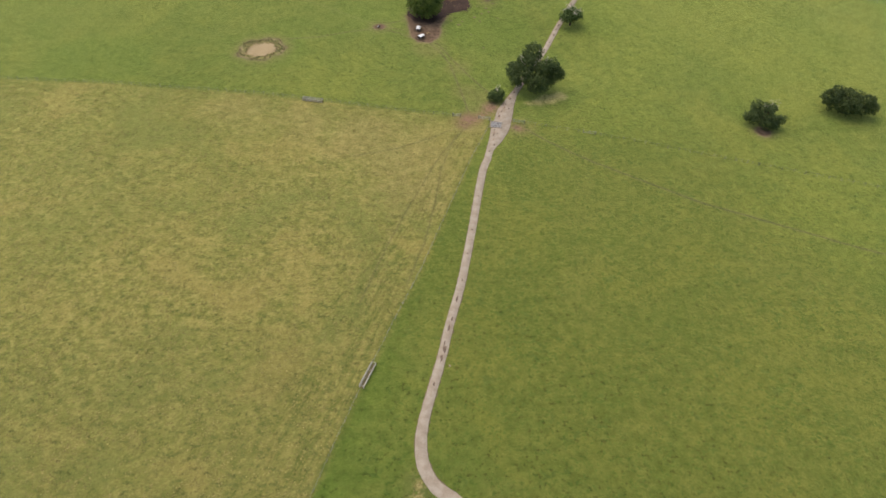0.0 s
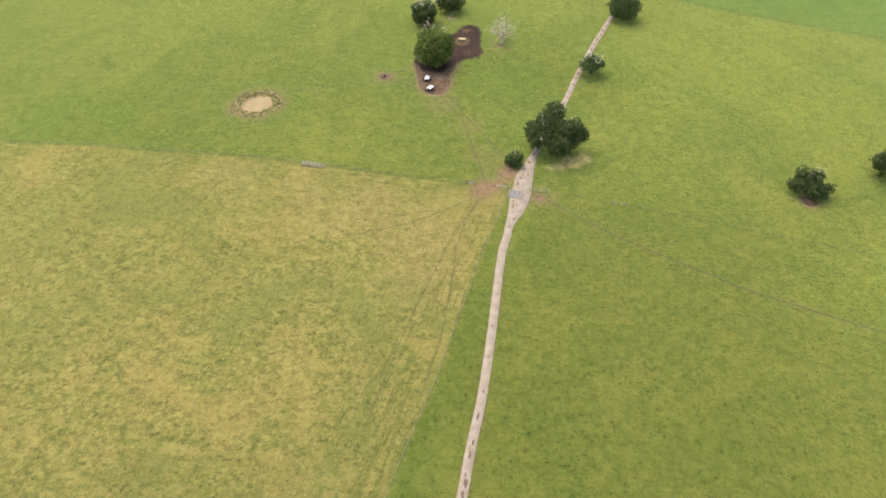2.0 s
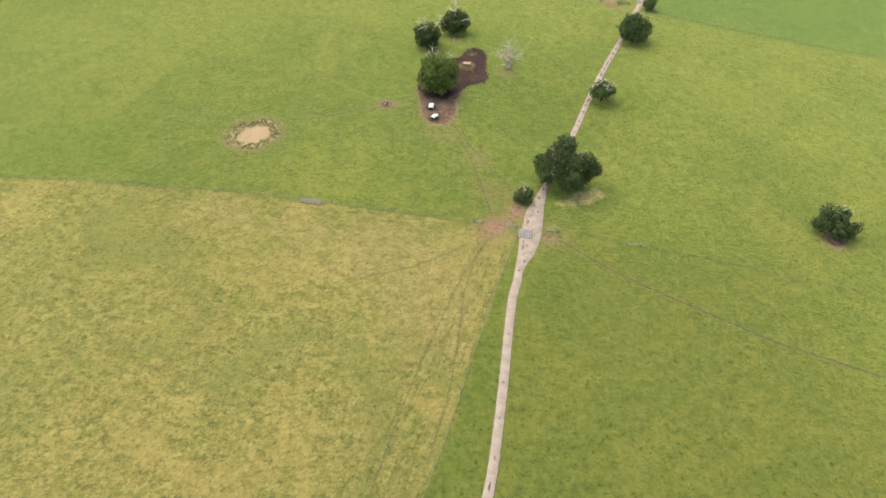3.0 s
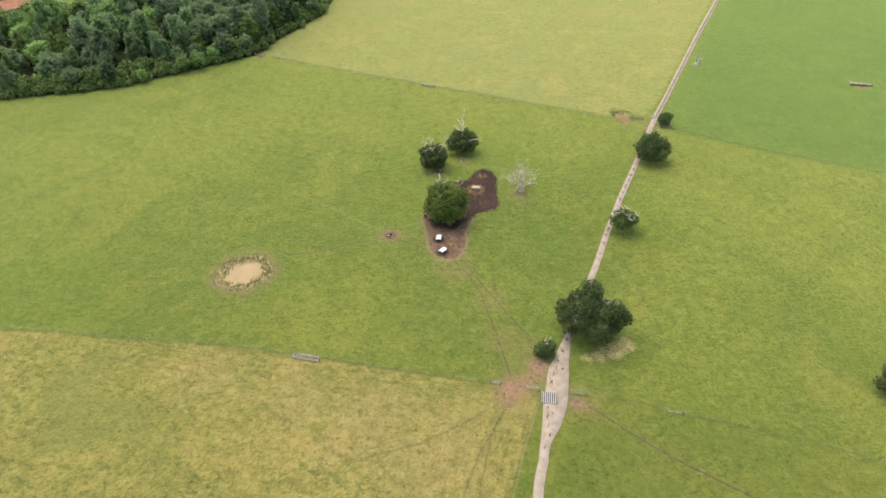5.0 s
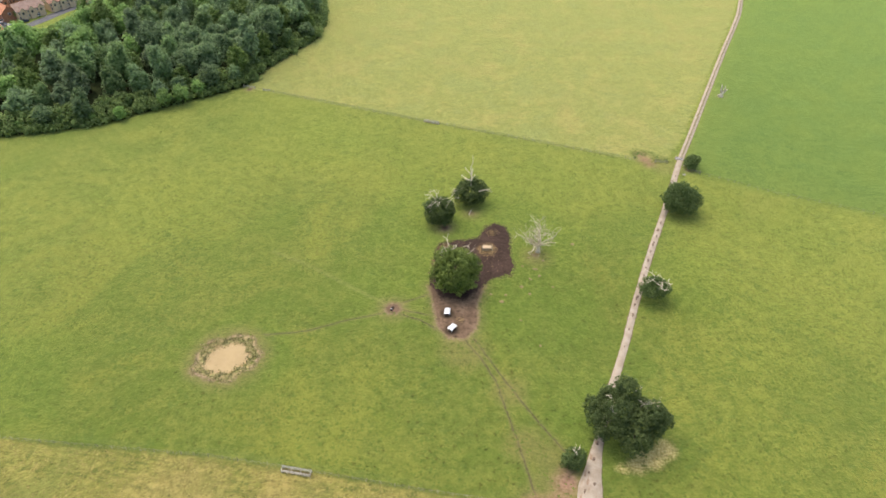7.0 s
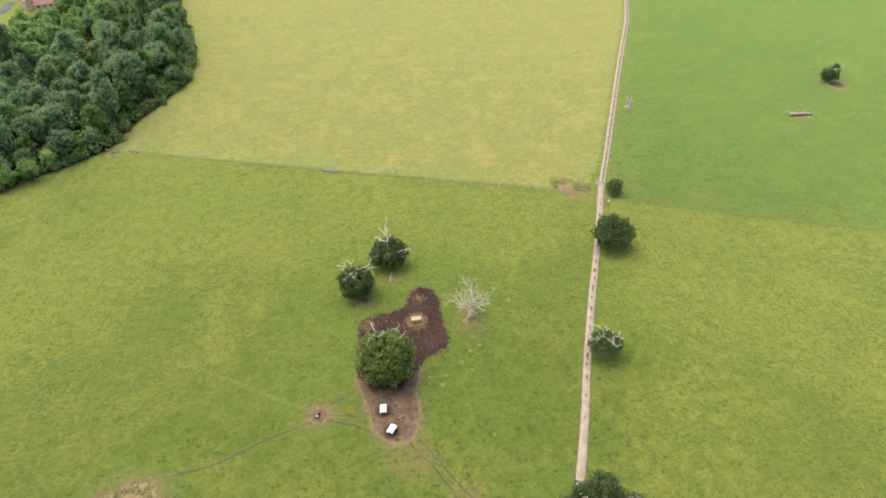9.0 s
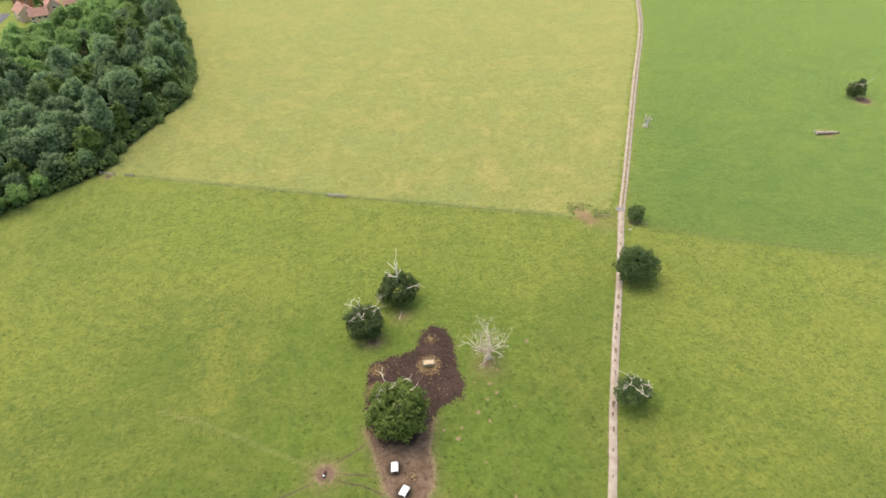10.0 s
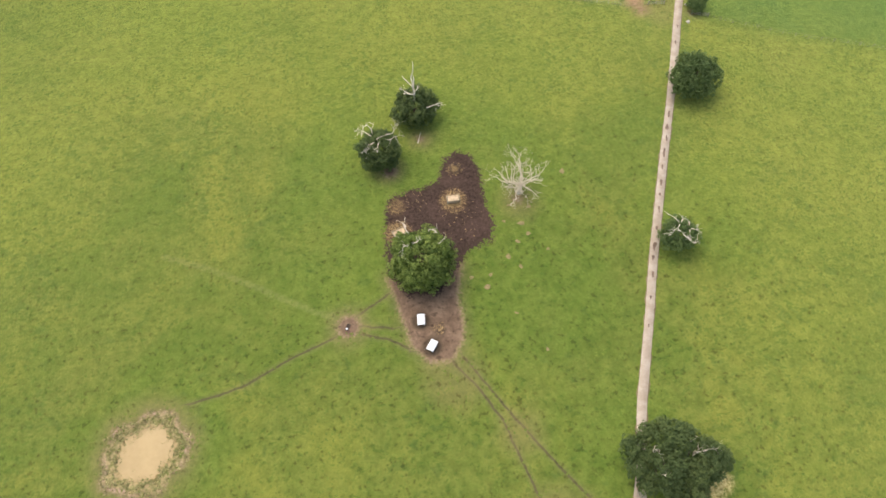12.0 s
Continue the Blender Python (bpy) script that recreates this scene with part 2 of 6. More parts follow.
    mown = n.mix(n.mul(fleck, 0.26), mown, (0.112, 0.138, 0.050))
    mown = n.mix(n.mul(spot, 0.45), mown, (0.110, 0.136, 0.042))
    mown = n.mix(n.mul(pale, 0.26), mown, (0.38, 0.335, 0.130))
    lush = n.mix(soft, (0.070, 0.118, 0.021), (0.116, 0.166, 0.031))
    lush = n.mix(n.mul(n.step(patch, 0.45, 0.66), 0.6), lush, (0.150, 0.190, 0.033))
    lush = n.mix(n.mul(n.step(tint, 0.49, 0.34), 0.6), lush, (0.050, 0.106, 0.028))
    lush = n.mix(n.mul(n.step(drift, 0.48, 0.66), 0.5), lush, (0.138, 0.184, 0.027))
    lush = n.mix(n.mul(n.step(broad, 0.49, 0.63), 0.55), lush, (0.165, 0.200, 0.034))
    lush = n.mix(n.mul(n.step(broad, 0.47, 0.34), 0.45), lush, (0.050, 0.100, 0.026))
    lush = n.mix(n.mul(n.step(n.add(n.attr("lush"), n.mul(n.sub(patch, 0.5), 30.0)), 22.0, -2.0), 0.55), lush, n.mix(soft, (0.140, 0.168, 0.030), (0.205, 0.215, 0.044)))
    lush = n.value(n.mix(0.34, lush, (0.060, 0.135, 0.036)), 0.86)
    lush = n.mix(n.mul(clump, 0.62), lush, (0.034, 0.078, 0.018))
    lush = n.mix(n.mul(pale, 0.30), lush, (0.150, 0.205, 0.045))
    lush = n.mix(n.mul(bold, 0.6), lush, (0.044, 0.088, 0.015))
    lush = n.mix(n.mul(blot, 0.5), lush, (0.054, 0.110, 0.020))
    lush = n.mix(n.mul(fleck, 0.60), lush, (0.036, 0.078, 0.018))
    lush = n.mix(n.mul(spot, 0.5), lush, (0.044, 0.098, 0.024))

    edge = n.mul(n.sub(mid, 0.5), 5.0)
    ragged = n.mul(n.sub(n.add(n.mul(fine, 0.65), n.mul(mid, 0.35)), 0.5), 4.0)
    colour = n.mix(n.step(n.add(n.attr("mown"), edge), -1.2, 1.2), green, mown)
    colour = n.mix(n.step(n.add(n.attr("lush"), edge), -4.0, 4.0), colour, lush)
    colour = n.mix(n.step(n.add(n.attr("hay"), n.mul(edge, 0.45)), -1.3, 1.3), colour, hay)
    # long grass left standing under the wires
    verge = n.step(n.math("ABSOLUTE", n.add(n.add(n.attr("fence_line"), 1.0), n.mul(ragged, 0.3))), 1.7, 0.6)
    verge = n.mul(n.mul(verge, n.attr("fence_near")), n.step(n.noise(0.05, 3), 0.30, 0.52))
    colour = n.mix(n.mul(verge, 0.55), colour, (0.115, 0.158, 0.042))
    # narrow dark line at the fence's foot: its shadow, painted in with the tall grass
    foot_shade = n.step(n.math("ABSOLUTE", n.add(n.add(n.attr("fence_line"), 0.1), n.mul(ragged, 0.16))), 0.75, 0.15)
    foot_shade = n.mul(n.mul(foot_shade, n.attr("fence_near")), n.step(n.noise(0.09, 3, 0.6, n.mapped(0, (1, 1, 1), (51, 9, 0))), 0.30, 0.50))
    colour = n.mix(n.mul(foot_shade, 0.62), colour, (0.060, 0.078, 0.030))
    # dry bleached grass at the oak
    colour = n.mix(n.mul(n.step(n.add(n.attr("bleached"), ragged), -1.2, 1.2), 0.85), colour, n.mix(n.step(fine, 0.35, 0.65), (0.36, 0.275, 0.10), (0.62, 0.50, 0.23)))
    # trodden cattle paths: a dark rut in a worn verge
    wander, use = n.mul(n.sub(mid, 0.5), 0.9), n.step(n.noise(0.13, 3), 0.05, 0.42)
    for key in ("path_a", "path_b"):
        across = n.math("ABSOLUTE", n.add(n.attr(key), wander))
        worn = n.mul(n.mul(n.attr(key + "_near"), use), n.sub(1.0, n.mul(n.step(n.attr("hay"), -0.5, 0.5), 0.55)))
        colour = n.mix(n.mul(n.mul(n.step(across, 1.2, 0.2), worn), 0.28), colour, (0.180, 0.158, 0.070))
        colour = n.mix(n.mul(n.mul(n.step(across, 0.34, 0.12), worn), 0.88), colour, (0.078, 0.070, 0.040))
    colour = n.mix(n.mul(n.step(n.add(n.attr("faint"), n.mul(edge, 0.2)), 0.3, 1.2), 0.35), colour, (0.215, 0.215, 0.080))
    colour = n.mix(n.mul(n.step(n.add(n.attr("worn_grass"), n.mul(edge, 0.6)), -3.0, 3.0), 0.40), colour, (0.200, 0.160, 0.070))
    # earth: worn grass round it, pale at the rim, dark and churned within
    earth_in = n.add(n.attr("earth"), n.mul(ragged, 1.1))
    earth_fac = n.step(earth_in, -0.9, 0.8)
    colour = n.mix(n.mul(n.step(earth_in, -3.2, 0.3), 0.42), colour, (0.185, 0.155, 0.072))
    earth = n.mix(n.step(fine, 0.3, 0.7), (0.200, 0.135, 0.088), (0.300, 0.210, 0.140))
    churned = n.mix(n.step(mid, 0.3, 0.7), (0.105, 0.066, 0.047), (0.205, 0.138, 0.096))
    earth = n.mix(n.mul(n.step(n.add(n.attr("earth"), n.mul(edge, 0.3)), 0.0, 0.8), 0.9), earth, churned)
    earth = n.mix(n.mul(n.step(n.add(n.attr("dung"), n.mul(edge, 0.25)), -0.5, 0.6), 0.75), earth, (0.040, 0.028, 0.022))
    colour = n.mix(n.mul(earth_fac, 0.92), colour, earth)
    red = n.mix(n.step(fine, 0.3, 0.7), (0.245, 0.142, 0.092), (0.335, 0.212, 0.142))
    red_fac = n.step(n.add(n.attr("red_earth"), n.add(n.mul(edge, 0.35), n.mul(ragged, 0.22))), -2.8, 2.2)
    colour = n.mix(n.mul(red_fac, 0.85), colour, red)
    # pond shore: wet silt with weeds
    shore = n.mix(n.step(n.noise(1.2, 4, 0.7, n.mapped(0, (1, 1, 1), (2, 14, 0))), 0.40, 0.60), (0.150, 0.155, 0.055), (0.360, 0.275, 0.145))
    rim = n.step(n.math("ABSOLUTE", n.add(n.sub(n.attr("shore"), 0.45), n.mul(ragged, 0.25))), 0.7, 0.1)
    shore = n.mix(n.mul(rim, n.step(n.noise(0.22, 3, 0.6, n.mapped(0, (1, 1, 1), (74, 5, 0))), 0.40, 0.60)), shore, n.mix(n.step(fine, 0.35, 0.65), (0.27, 0.175, 0.115), (0.42, 0.30, 0.22)))
    shore = n.mix(n.step(n.add(n.attr("shore"), n.mul(ragged, 0.5)), 2.3, 3.1), shore, (0.315, 0.222, 0.105))
    colour = n.mix(n.mul(n.step(n.add(n.attr("shore"), n.mul(ragged, 0.4)), -0.3, 0.4), 0.9), colour, shore)
    mud = n.mix(n.step(fine, 0.30, 0.72), (0.030, 0.020, 0.015), (0.070, 0.046, 0.035))
    mud = n.mix(n.mul(n.step(n.noise(2.6, 2), 0.66, 0.74), 0.45), mud, (0.18, 0.13, 0.075))
    mud = n.mix(n.mul(n.step(n.noise(0.17, 4, 0.65, n.mapped(0, (1, 1, 1), (19, 88, 0))), 0.46, 0.62), 0.36), mud, (0.098, 0.062, 0.047))
    mud = n.mix(n.mul(n.step(n.add(n.attr("litter"), n.mul(ragged, 0.5)), -0.6, 0.6), 0.62), mud, n.mix(n.step(n.noise(3.4, 3), 0.46, 0.60), (0.055, 0.036, 0.025), (0.22, 0.145, 0.070)))
    mud_fac = n.step(n.add(n.attr("mud"), n.mul(ragged, 2.4)), -0.3, 0.3)
    colour = n.mix(mud_fac, colour, mud)
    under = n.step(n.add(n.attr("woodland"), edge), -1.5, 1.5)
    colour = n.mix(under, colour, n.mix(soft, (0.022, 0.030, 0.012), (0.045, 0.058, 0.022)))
    # lone dark tufts and weeds
    dots = n.mul(n.step(n.noise(0.95, 2, 0.5, n.mapped(0, (1, 1, 1), (7, 19, 0))), 0.56, 0.70), n.step(n.noise(0.10, 3), 0.34, 0.54))
    colour = n.value(colour, n.sub(1.0, n.mul(dots, 0.42)))
    clod = n.noise(0.8, 4, 0.68, n.mapped(0, (1, 1, 1), (17, 53, 0)))
    colour = n.value(colour, n.add(0.84, n.add(n.mul(n.step(grain, 0.30, 0.70), 0.17), n.mul(n.step(clod, 0.36, 0.64), 0.16))))
    bare = n.math("MAXIMUM", n.math("MAXIMUM", mud_fac, under), n.math("MAXIMUM", earth_fac, red_fac))
    grassy = n.sub(1.0, bare)
    seed = n.add(n.mul(n.step(clod, 0.34, 0.62), 0.55), n.mul(n.step(mid, 0.34, 0.66), 0.45))
    n.put(n.shader.inputs["Sheen Weight"], n.mul(grassy, n.add(0.66, n.mul(seed, 0.24))))
    n.shader.inputs["Sheen Roughness"].default_value = 0.5
    n.put(n.shader.inputs["Sheen Tint"], n.mix(n.step(n.attr("lush"), -3.0, 3.0), n.mix(n.step(n.attr("mown"), -1.0, 1.0), (0.90, 0.95, 0.26), (0.91, 0.91, 0.31)), (0.76, 0.95, 0.25)))
    n.bump(n.add(n.mul(fine, n.add(0.15, n.mul(grassy, 0.85))), n.mul(mid, 0.5)), 0.55, 0.4)
    return n.done(colour, n.sub(0.95, n.mul(mud_fac, 0.3)))


def track_material():
    n = Nodes("crushed_stone", 0.95, 0.15)
    along = n.mapped(-20, (1.0, 0.22, 1))
    mid, fine = n.noise(0.5, 4, 0.6), n.noise(4.0, 4, 0.7)
    c = n.mix(n.step(mid, 0.3, 0.7), (0.325, 0.268, 0.200), (0.420, 0.362, 0.284))
    c = n.mix(n.mul(n.step(n.noise(1.1, 4, 0.6, along), 0.58, 0.75), 0.6), c, (0.30, 0.21, 0.135))
    c = n.value(c, n.add(0.8, n.mul(fine, 0.4)))
    n.bump(fine, 0.5, 0.04)
    return n.done(c)


M_GROUND = ground_material()
M_TRACK = track_material()
M_SHOULDER = plain("trodden_verge", (0.135, 0.115, 0.050), (0.205, 0.165, 0.085), 0.8, 0.95, 0.02)
M_RUT = plain("wet_rut", (0.10, 0.068, 0.045), (0.20, 0.14, 0.095), 1.5, 0.6, 0.02)
M_CROWN_STRIP = plain("strip_grass", (0.15, 0.14, 0.06), (0.27, 0.22, 0.13), 0.9, 0.95)
M_POND = plain("silty_water", (0.320, 0.232, 0.098), (0.372, 0.274, 0.122), 0.2, 0.4, 0.0, spec=0.3)
M_OAK = leaf_material("oak_leaf", (0.034, 0.055, 0.020), (0.088, 0.113, 0.037), 0.2)
M_THORN = leaf_material("thorn_leaf", (0.044, 0.074, 0.024), (0.116, 0.155, 0.052), 0.25)
M_ASH = leaf_material("hedge_tree_leaf", (0.052, 0.090, 0.022), (0.132, 0.182, 0.048), 0.3)
M_LIME = leaf_material("bright_leaf", (0.104, 0.178, 0.050), (0.214, 0.308, 0.098), 0.35)
# leaves of the wood: distance haze put into the colour as extra blue and grey
M_WOOD_DARK = leaf_material("hazy_wood_leaf", (0.062, 0.106, 0.052), (0.178, 0.250, 0.110), 0.6)
M_GREY_LEAF = leaf_material("greyish_leaf", (0.070, 0.110, 0.058), (0.180, 0.238, 0.116), 0.5)
M_OLIVE = leaf_material("olive_leaf", (0.062, 0.110, 0.042), (0.172, 0.240, 0.092), 0.5)
M_HEDGE = leaf_material("shrub_leaf", (0.070, 0.112, 0.038), (0.172, 0.225, 0.074), 0.3)
M_BARK = plain("bark", (0.055, 0.042, 0.03), (0.13, 0.10, 0.075), 2.0, 0.95, 0.03)
M_DEAD = plain("bleached_wood", (0.62, 0.54, 0.41), (0.86, 0.79, 0.65), 1.2, 0.9, 0.02)
M_DRYWOOD = plain("dry_grey_wood", (0.50, 0.43, 0.32), (0.74, 0.66, 0.52), 1.2, 0.9, 0.02)
M_LOG = plain("rotting_log", (0.26, 0.20, 0.15), (0.60, 0.52, 0.41), 0.9, 0.95, 0.04)
M_POST = plain("weathered_post", (0.27, 0.25, 0.18), (0.42, 0.39, 0.30), 2.0, 0.95, 0.01)
M_RAIL = plain("grey_rail", (0.44, 0.41, 0.35), (0.64, 0.61, 0.54), 1.5, 0.9, 0.01)
M_WIRE = plain("fence_wire", (0.25, 0.25, 0.24), (0.4, 0.4, 0.39), 3.0, 0.5, metal=0.8)
M_STEEL = plain("galvanised_steel", (0.30, 0.29, 0.275), (0.46, 0.45, 0.43), 2.0, 0.6)
M_GREEN_STEEL = plain("green_gate_paint", (0.24, 0.34, 0.20), (0.38, 0.46, 0.32), 1.5, 0.6)
M_SLEEPER = plain("brown_sleeper", (0.26, 0.20, 0.14), (0.38, 0.31, 0.23), 1.2, 0.9, 0.01)
M_STAIN = plain("muddy_wash", (0.25, 0.165, 0.105), (0.35, 0.26, 0.18), 0.9, 0.9, 0.01)
M_CHESTNUT = leaf_material("chestnut_leaf", (0.040, 0.074, 0.016), (0.186, 0.230, 0.056), 0.2)
M_PIT_SHADE = plain("grid_pit_shade", (0.02, 0.018, 0.015), (0.05, 0.045, 0.04), 1.5, 0.9)
M_WHITE = plain("white_sheet", (0.70, 0.71, 0.70), (0.86, 0.87, 0.86), 1.2, 0.5, 0.005)
M_DARKBOX = plain("dark_timber", (0.06, 0.045, 0.035), (0.12, 0.09, 0.07), 2.0, 0.9)
M_STRAW = plain("straw", (0.20, 0.135, 0.06), (0.36, 0.255, 0.12), 3.0, 0.95, 0.03, island=0.25)
M_BALE = plain("hay_bale", (0.44, 0.33, 0.20), (0.60, 0.47, 0.30), 2.2, 0.95, 0.04)
M_MOLE = plain("dug_earth", (0.20, 0.165, 0.070), (0.31, 0.245, 0.12), 2.5, 0.95, 0.05)
M_STONE = plain("pale_stone", (0.36, 0.32, 0.25), (0.52, 0.48, 0.40), 2.5, 0.9, 0.02)
M_TUFT = plain("rank_grass", (0.082, 0.128, 0.018), (0.15, 0.19, 0.028), 0.3, 0.9, island=0.22)
M_TUFT_HAY = plain("hay_grass", (0.17, 0.165, 0.045), (0.34, 0.29, 0.095), 0.3, 0.9, island=0.35)
M_TUFT_LUSH = plain("nettles", (0.09, 0.15, 0.025), (0.16, 0.21, 0.05), 0.5, 0.9, island=0.3)
M_TILE = plain("red_roof_tile", (0.33, 0.180, 0.125), (0.46, 0.275, 0.205), 0.6, 0.85, 0.03, island=0.15)
M_TILE_BROWN = plain("brown_roof_tile", (0.28, 0.19, 0.15), (0.40, 0.29, 0.235), 0.6, 0.85, 0.03, island=0.15)
M_CREAM = plain("cream_render", (0.66, 0.52, 0.36), (0.80, 0.66, 0.48), 0.5, 0.9)
M_BRICK = plain("orange_brick", (0.36, 0.17, 0.10), (0.48, 0.25, 0.15), 1.5, 0.9)
M_FRAME = plain("white_frame", (0.75, 0.75, 0.74), (0.85, 0.85, 0.84), 3.0, 0.5)
M_ASPHALT = plain("asphalt", (0.10, 0.10, 0.105), (0.17, 0.17, 0.175), 0.6, 0.9)
M_RUBBER = plain("rubber", (0.015, 0.015, 0.015), (0.035, 0.035, 0.035), 5.0, 0.8)
M_CAR_WHITE = plain("white_car_paint", (0.75, 0.75, 0.75), (0.82, 0.82, 0.82), 0.5, 0.25, spec=0.5)
M_CAR_BLUE = plain("dark_car_paint", (0.03, 0.04, 0.07), (0.05, 0.06, 0.10), 0.5, 0.25, spec=0.5)
M_GLASS = Nodes("window_glass", 0.08, 0.6).done((0.04, 0.05, 0.06))


# ---- mesh helpers ----
def mesh_of(name, verts, faces, material, smooth=False):
    me = bpy.data.meshes.new(name)
    me.from_pydata([tuple(v) for v in verts], [], faces)
    me.materials.append(material)
    if smooth:
        me.polygons.foreach_set("use_smooth", [True] * len(me.polygons))
    me.update()
    return me


def quick_mesh(name, verts, corners, sides, material):
    """A mesh from arrays in which every face has the same number of sides."""
    me = bpy.data.meshes.new(name)
    count = len(corners) // sides
    me.vertices.add(len(verts))
    me.vertices.foreach_set("co", np.ascontiguousarray(verts, dtype=np.float32).ravel())
    me.loops.add(len(corners))
    me.loops.foreach_set("vertex_index", np.ascontiguousarray(corners, dtype=np.int32))
    me.polygons.add(count)
    me.polygons.foreach_set("loop_start", np.arange(count, dtype=np.int32) * sides)
    me.update(calc_edges=True)
    me.validate()
    me.materials.append(material)
    return me


class Shape:
    """Collects simple solids into one mesh."""

    def __init__(self):
        self.verts, self.faces = [], []

    def solid(self, verts, faces):
        k = len(self.verts)
        self.verts += [Vector(v) for v in verts]
        self.faces += [tuple(i + k for i in f) for f in faces]
        return self

    def box(self, lo, hi, m=None, bevel=0.0):
        bm = bmesh.new()
        bmesh.ops.create_cube(bm, size=1.0)
        for v in bm.verts:
            v.co = Vector([lo[i] + (v.co[i] + 0.5) * (hi[i] - lo[i]) for i in range(3)])
        if bevel:
            bmesh.ops.bevel(bm, geom=list(bm.edges), offset=bevel, segments=1, affect="EDGES")
        bm.verts.index_update()
        verts = [(m @ v.co) if m else v.co.copy() for v in bm.verts]
        self.solid(verts, [[v.index for v in f.verts] for f in bm.faces])
        bm.free()
        return self

    def tube(self, points, radii, sides=6):
        pts = [Vector(p) for p in points]
        rings = []
        for i, p in enumerate(pts):
            way = (pts[min(i + 1, len(pts) - 1)] - pts[max(i - 1, 0)]).normalized()
            a = way.cross(Vector((0.31, 0.87, 0.38))).normalized()
            b = way.cross(a)
            rings.append([p + radii[i] * (math.cos(q) * a + math.sin(q) * b) for q in [2 * math.pi * k / sides for k in range(sides)]])
        faces = []
        for i in range(len(rings) - 1):
            for k in range(sides):
                k2 = (k + 1) % sides
                faces.append((i * sides + k, i * sides + k2, (i + 1) * sides + k2, (i + 1) * sides + k))
        faces += [tuple(range(sides))[::-1], tuple((len(rings) - 1) * sides + k for k in range(sides))]
        return self.solid([v for r in rings for v in r], faces)

    def mesh(self, name, material, smooth=False):
        return mesh_of(name, self.verts, self.faces, material, smooth)


def part(name, data, parent, label="", at=None):
    """Links a mesh (or a mesh shared with other parts) under a thing or a part."""
    ob = new(name, data)
    ob.parent = parent
    if at is not None:
        ob.matrix_basis = at
    if label:
        ob["label"] = label
    return ob


def thing(name, m, label, category, group="", kind=""):
    ob = new(name)
    ob.empty_display_size = 0.3
    ob.matrix_basis = m
    return tagged(ob, label, category, group, kind)


# ---- plan of the ground ----
TRACK = [  # centre line of the farm track and its width
    (420, -60, 2.6), (160, 4, 2.6), (70, 27, 2.6), (30, 37, 2.6), (14, 41.5, 2.6), (6.3, 45.3, 2.6), (3.2, 47.7, 2.6), (-0.1, 50.1, 2.6), (-2.5, 54.6, 2.5), (-2.9, 60.5, 2.3),
    (-1.8, 66.9, 2.1), (0.9, 78.0, 2.0), (3.1, 88.8, 2.0), (5.9, 100.8, 2.0), (8.9, 118.3, 2.0), (12.5, 141.2, 2.1), (14.4, 148.3, 2.1),
    (15.5, 153.1, 2.2), (17.6, 158.5, 4.2), (19.1, 163.7, 5.5), (20.3, 168.4, 5.3), (21.4, 173.5, 5.0), (22.6, 177.1, 3.7),
    (24.9, 183.5, 2.3), (26.9, 188.1, 1.95), (31.2, 199.0, 1.9), (34.9, 206.8, 1.9), (39.8, 217.6, 1.85), (45.3, 230.8, 1.85), (54.2, 250.3, 1.85), (63.2, 269.0, 1.85),
    (71.3, 286.4, 1.95), (78.7, 302.5, 2.0), (90.1, 324.6, 2.1), (104.7, 353.4, 2.2), (128.1, 399.3, 2.3), (153.2, 447.7, 2.4),
    (164.0, 472.0, 2.4), (171.3, 490.3, 2.4), (176.6, 503.7, 2.4), (190, 540, 2.4), (215, 600, 2.4)]
FENCE_SW = [(-36, 5), (-23.0, 48.8), (-19.5, 60.4), (-15.0, 74.4), (-9.7, 89.4), (-4.1, 104.6), (2.2, 124.7), (9.8, 148.9), (15.6, 164.3)]
FENCE_W = [(-260, 196), (-147.8, 188.0), (-109.3, 186.1), (-76.4, 182.8), (-61.2, 181.3), (-41.2, 178.0), (-14.0, 172.9), (4.3, 169.9)]
FENCE_E = [(27.0, 166.2), (46.6, 161.3), (59.9, 157.7), (85.2, 149.7), (150, 130)]
FENCE_N = [(-83.5, 358.2), (-68.9, 352.4), (-12.8, 331.0), (31.9, 314.6), (62, 303.2)]
FENCE_NE = [(80.5, 295.5), (103.2, 282.8), (142.0, 266.1), (230, 232), (330, 196)]
HAY = [(-420, -245), (-110, -245), (-36, 5)] + FENCE_SW[1:] + [(12.2, 168.6)] + FENCE_W[::-1] + [(-420, 206)]
MOWN = [(-92, 361)] + FENCE_N + [(74, 303.5), (87.5, 324.6), (102.0, 353.4), (125.5, 399.3), (150.5, 447.7), (169, 490), (188, 540), (213, 600), (340, 900), (-300, 900), (-120, 560)]
LUSH = [(79.5, 299)] + FENCE_NE + [(900, 60), (1200, 900), (342, 900), (217, 600), (192, 540), (173, 490), (154, 447.7), (128.7, 399.3), (105.5, 353.4), (91, 324.6)]
WOOD = [(-420, 272), (-260, 297), (-186.5, 316.0), (-145, 327), (-120, 345), (-94, 362), (-86, 384), (-70, 416), (-70, 452), (-84, 522), (-92, 560),
        (-100, 640), (-128, 640), (-134, 560), (-136, 528), (-146, 508), (-158, 494), (-174, 474), (-190, 444), (-196, 420), (-210, 396), (-236, 376), (-300, 362), (-420, 352)]
MUD = [(-10.6, 254.4), (-12.6, 244.5), (-13.0, 236.5), (-10, 231), (-3, 230), (1.0, 234.5), (5.9, 239.2), (10.8, 240.4), (12.3, 243.7), (11.7, 251.3),
       (12.3, 259.0), (11.3, 263.3), (8.5, 265.4), (4.6, 263.6), (2.0, 257.6), (-4.0, 256.6), (-8.1, 256.0)]
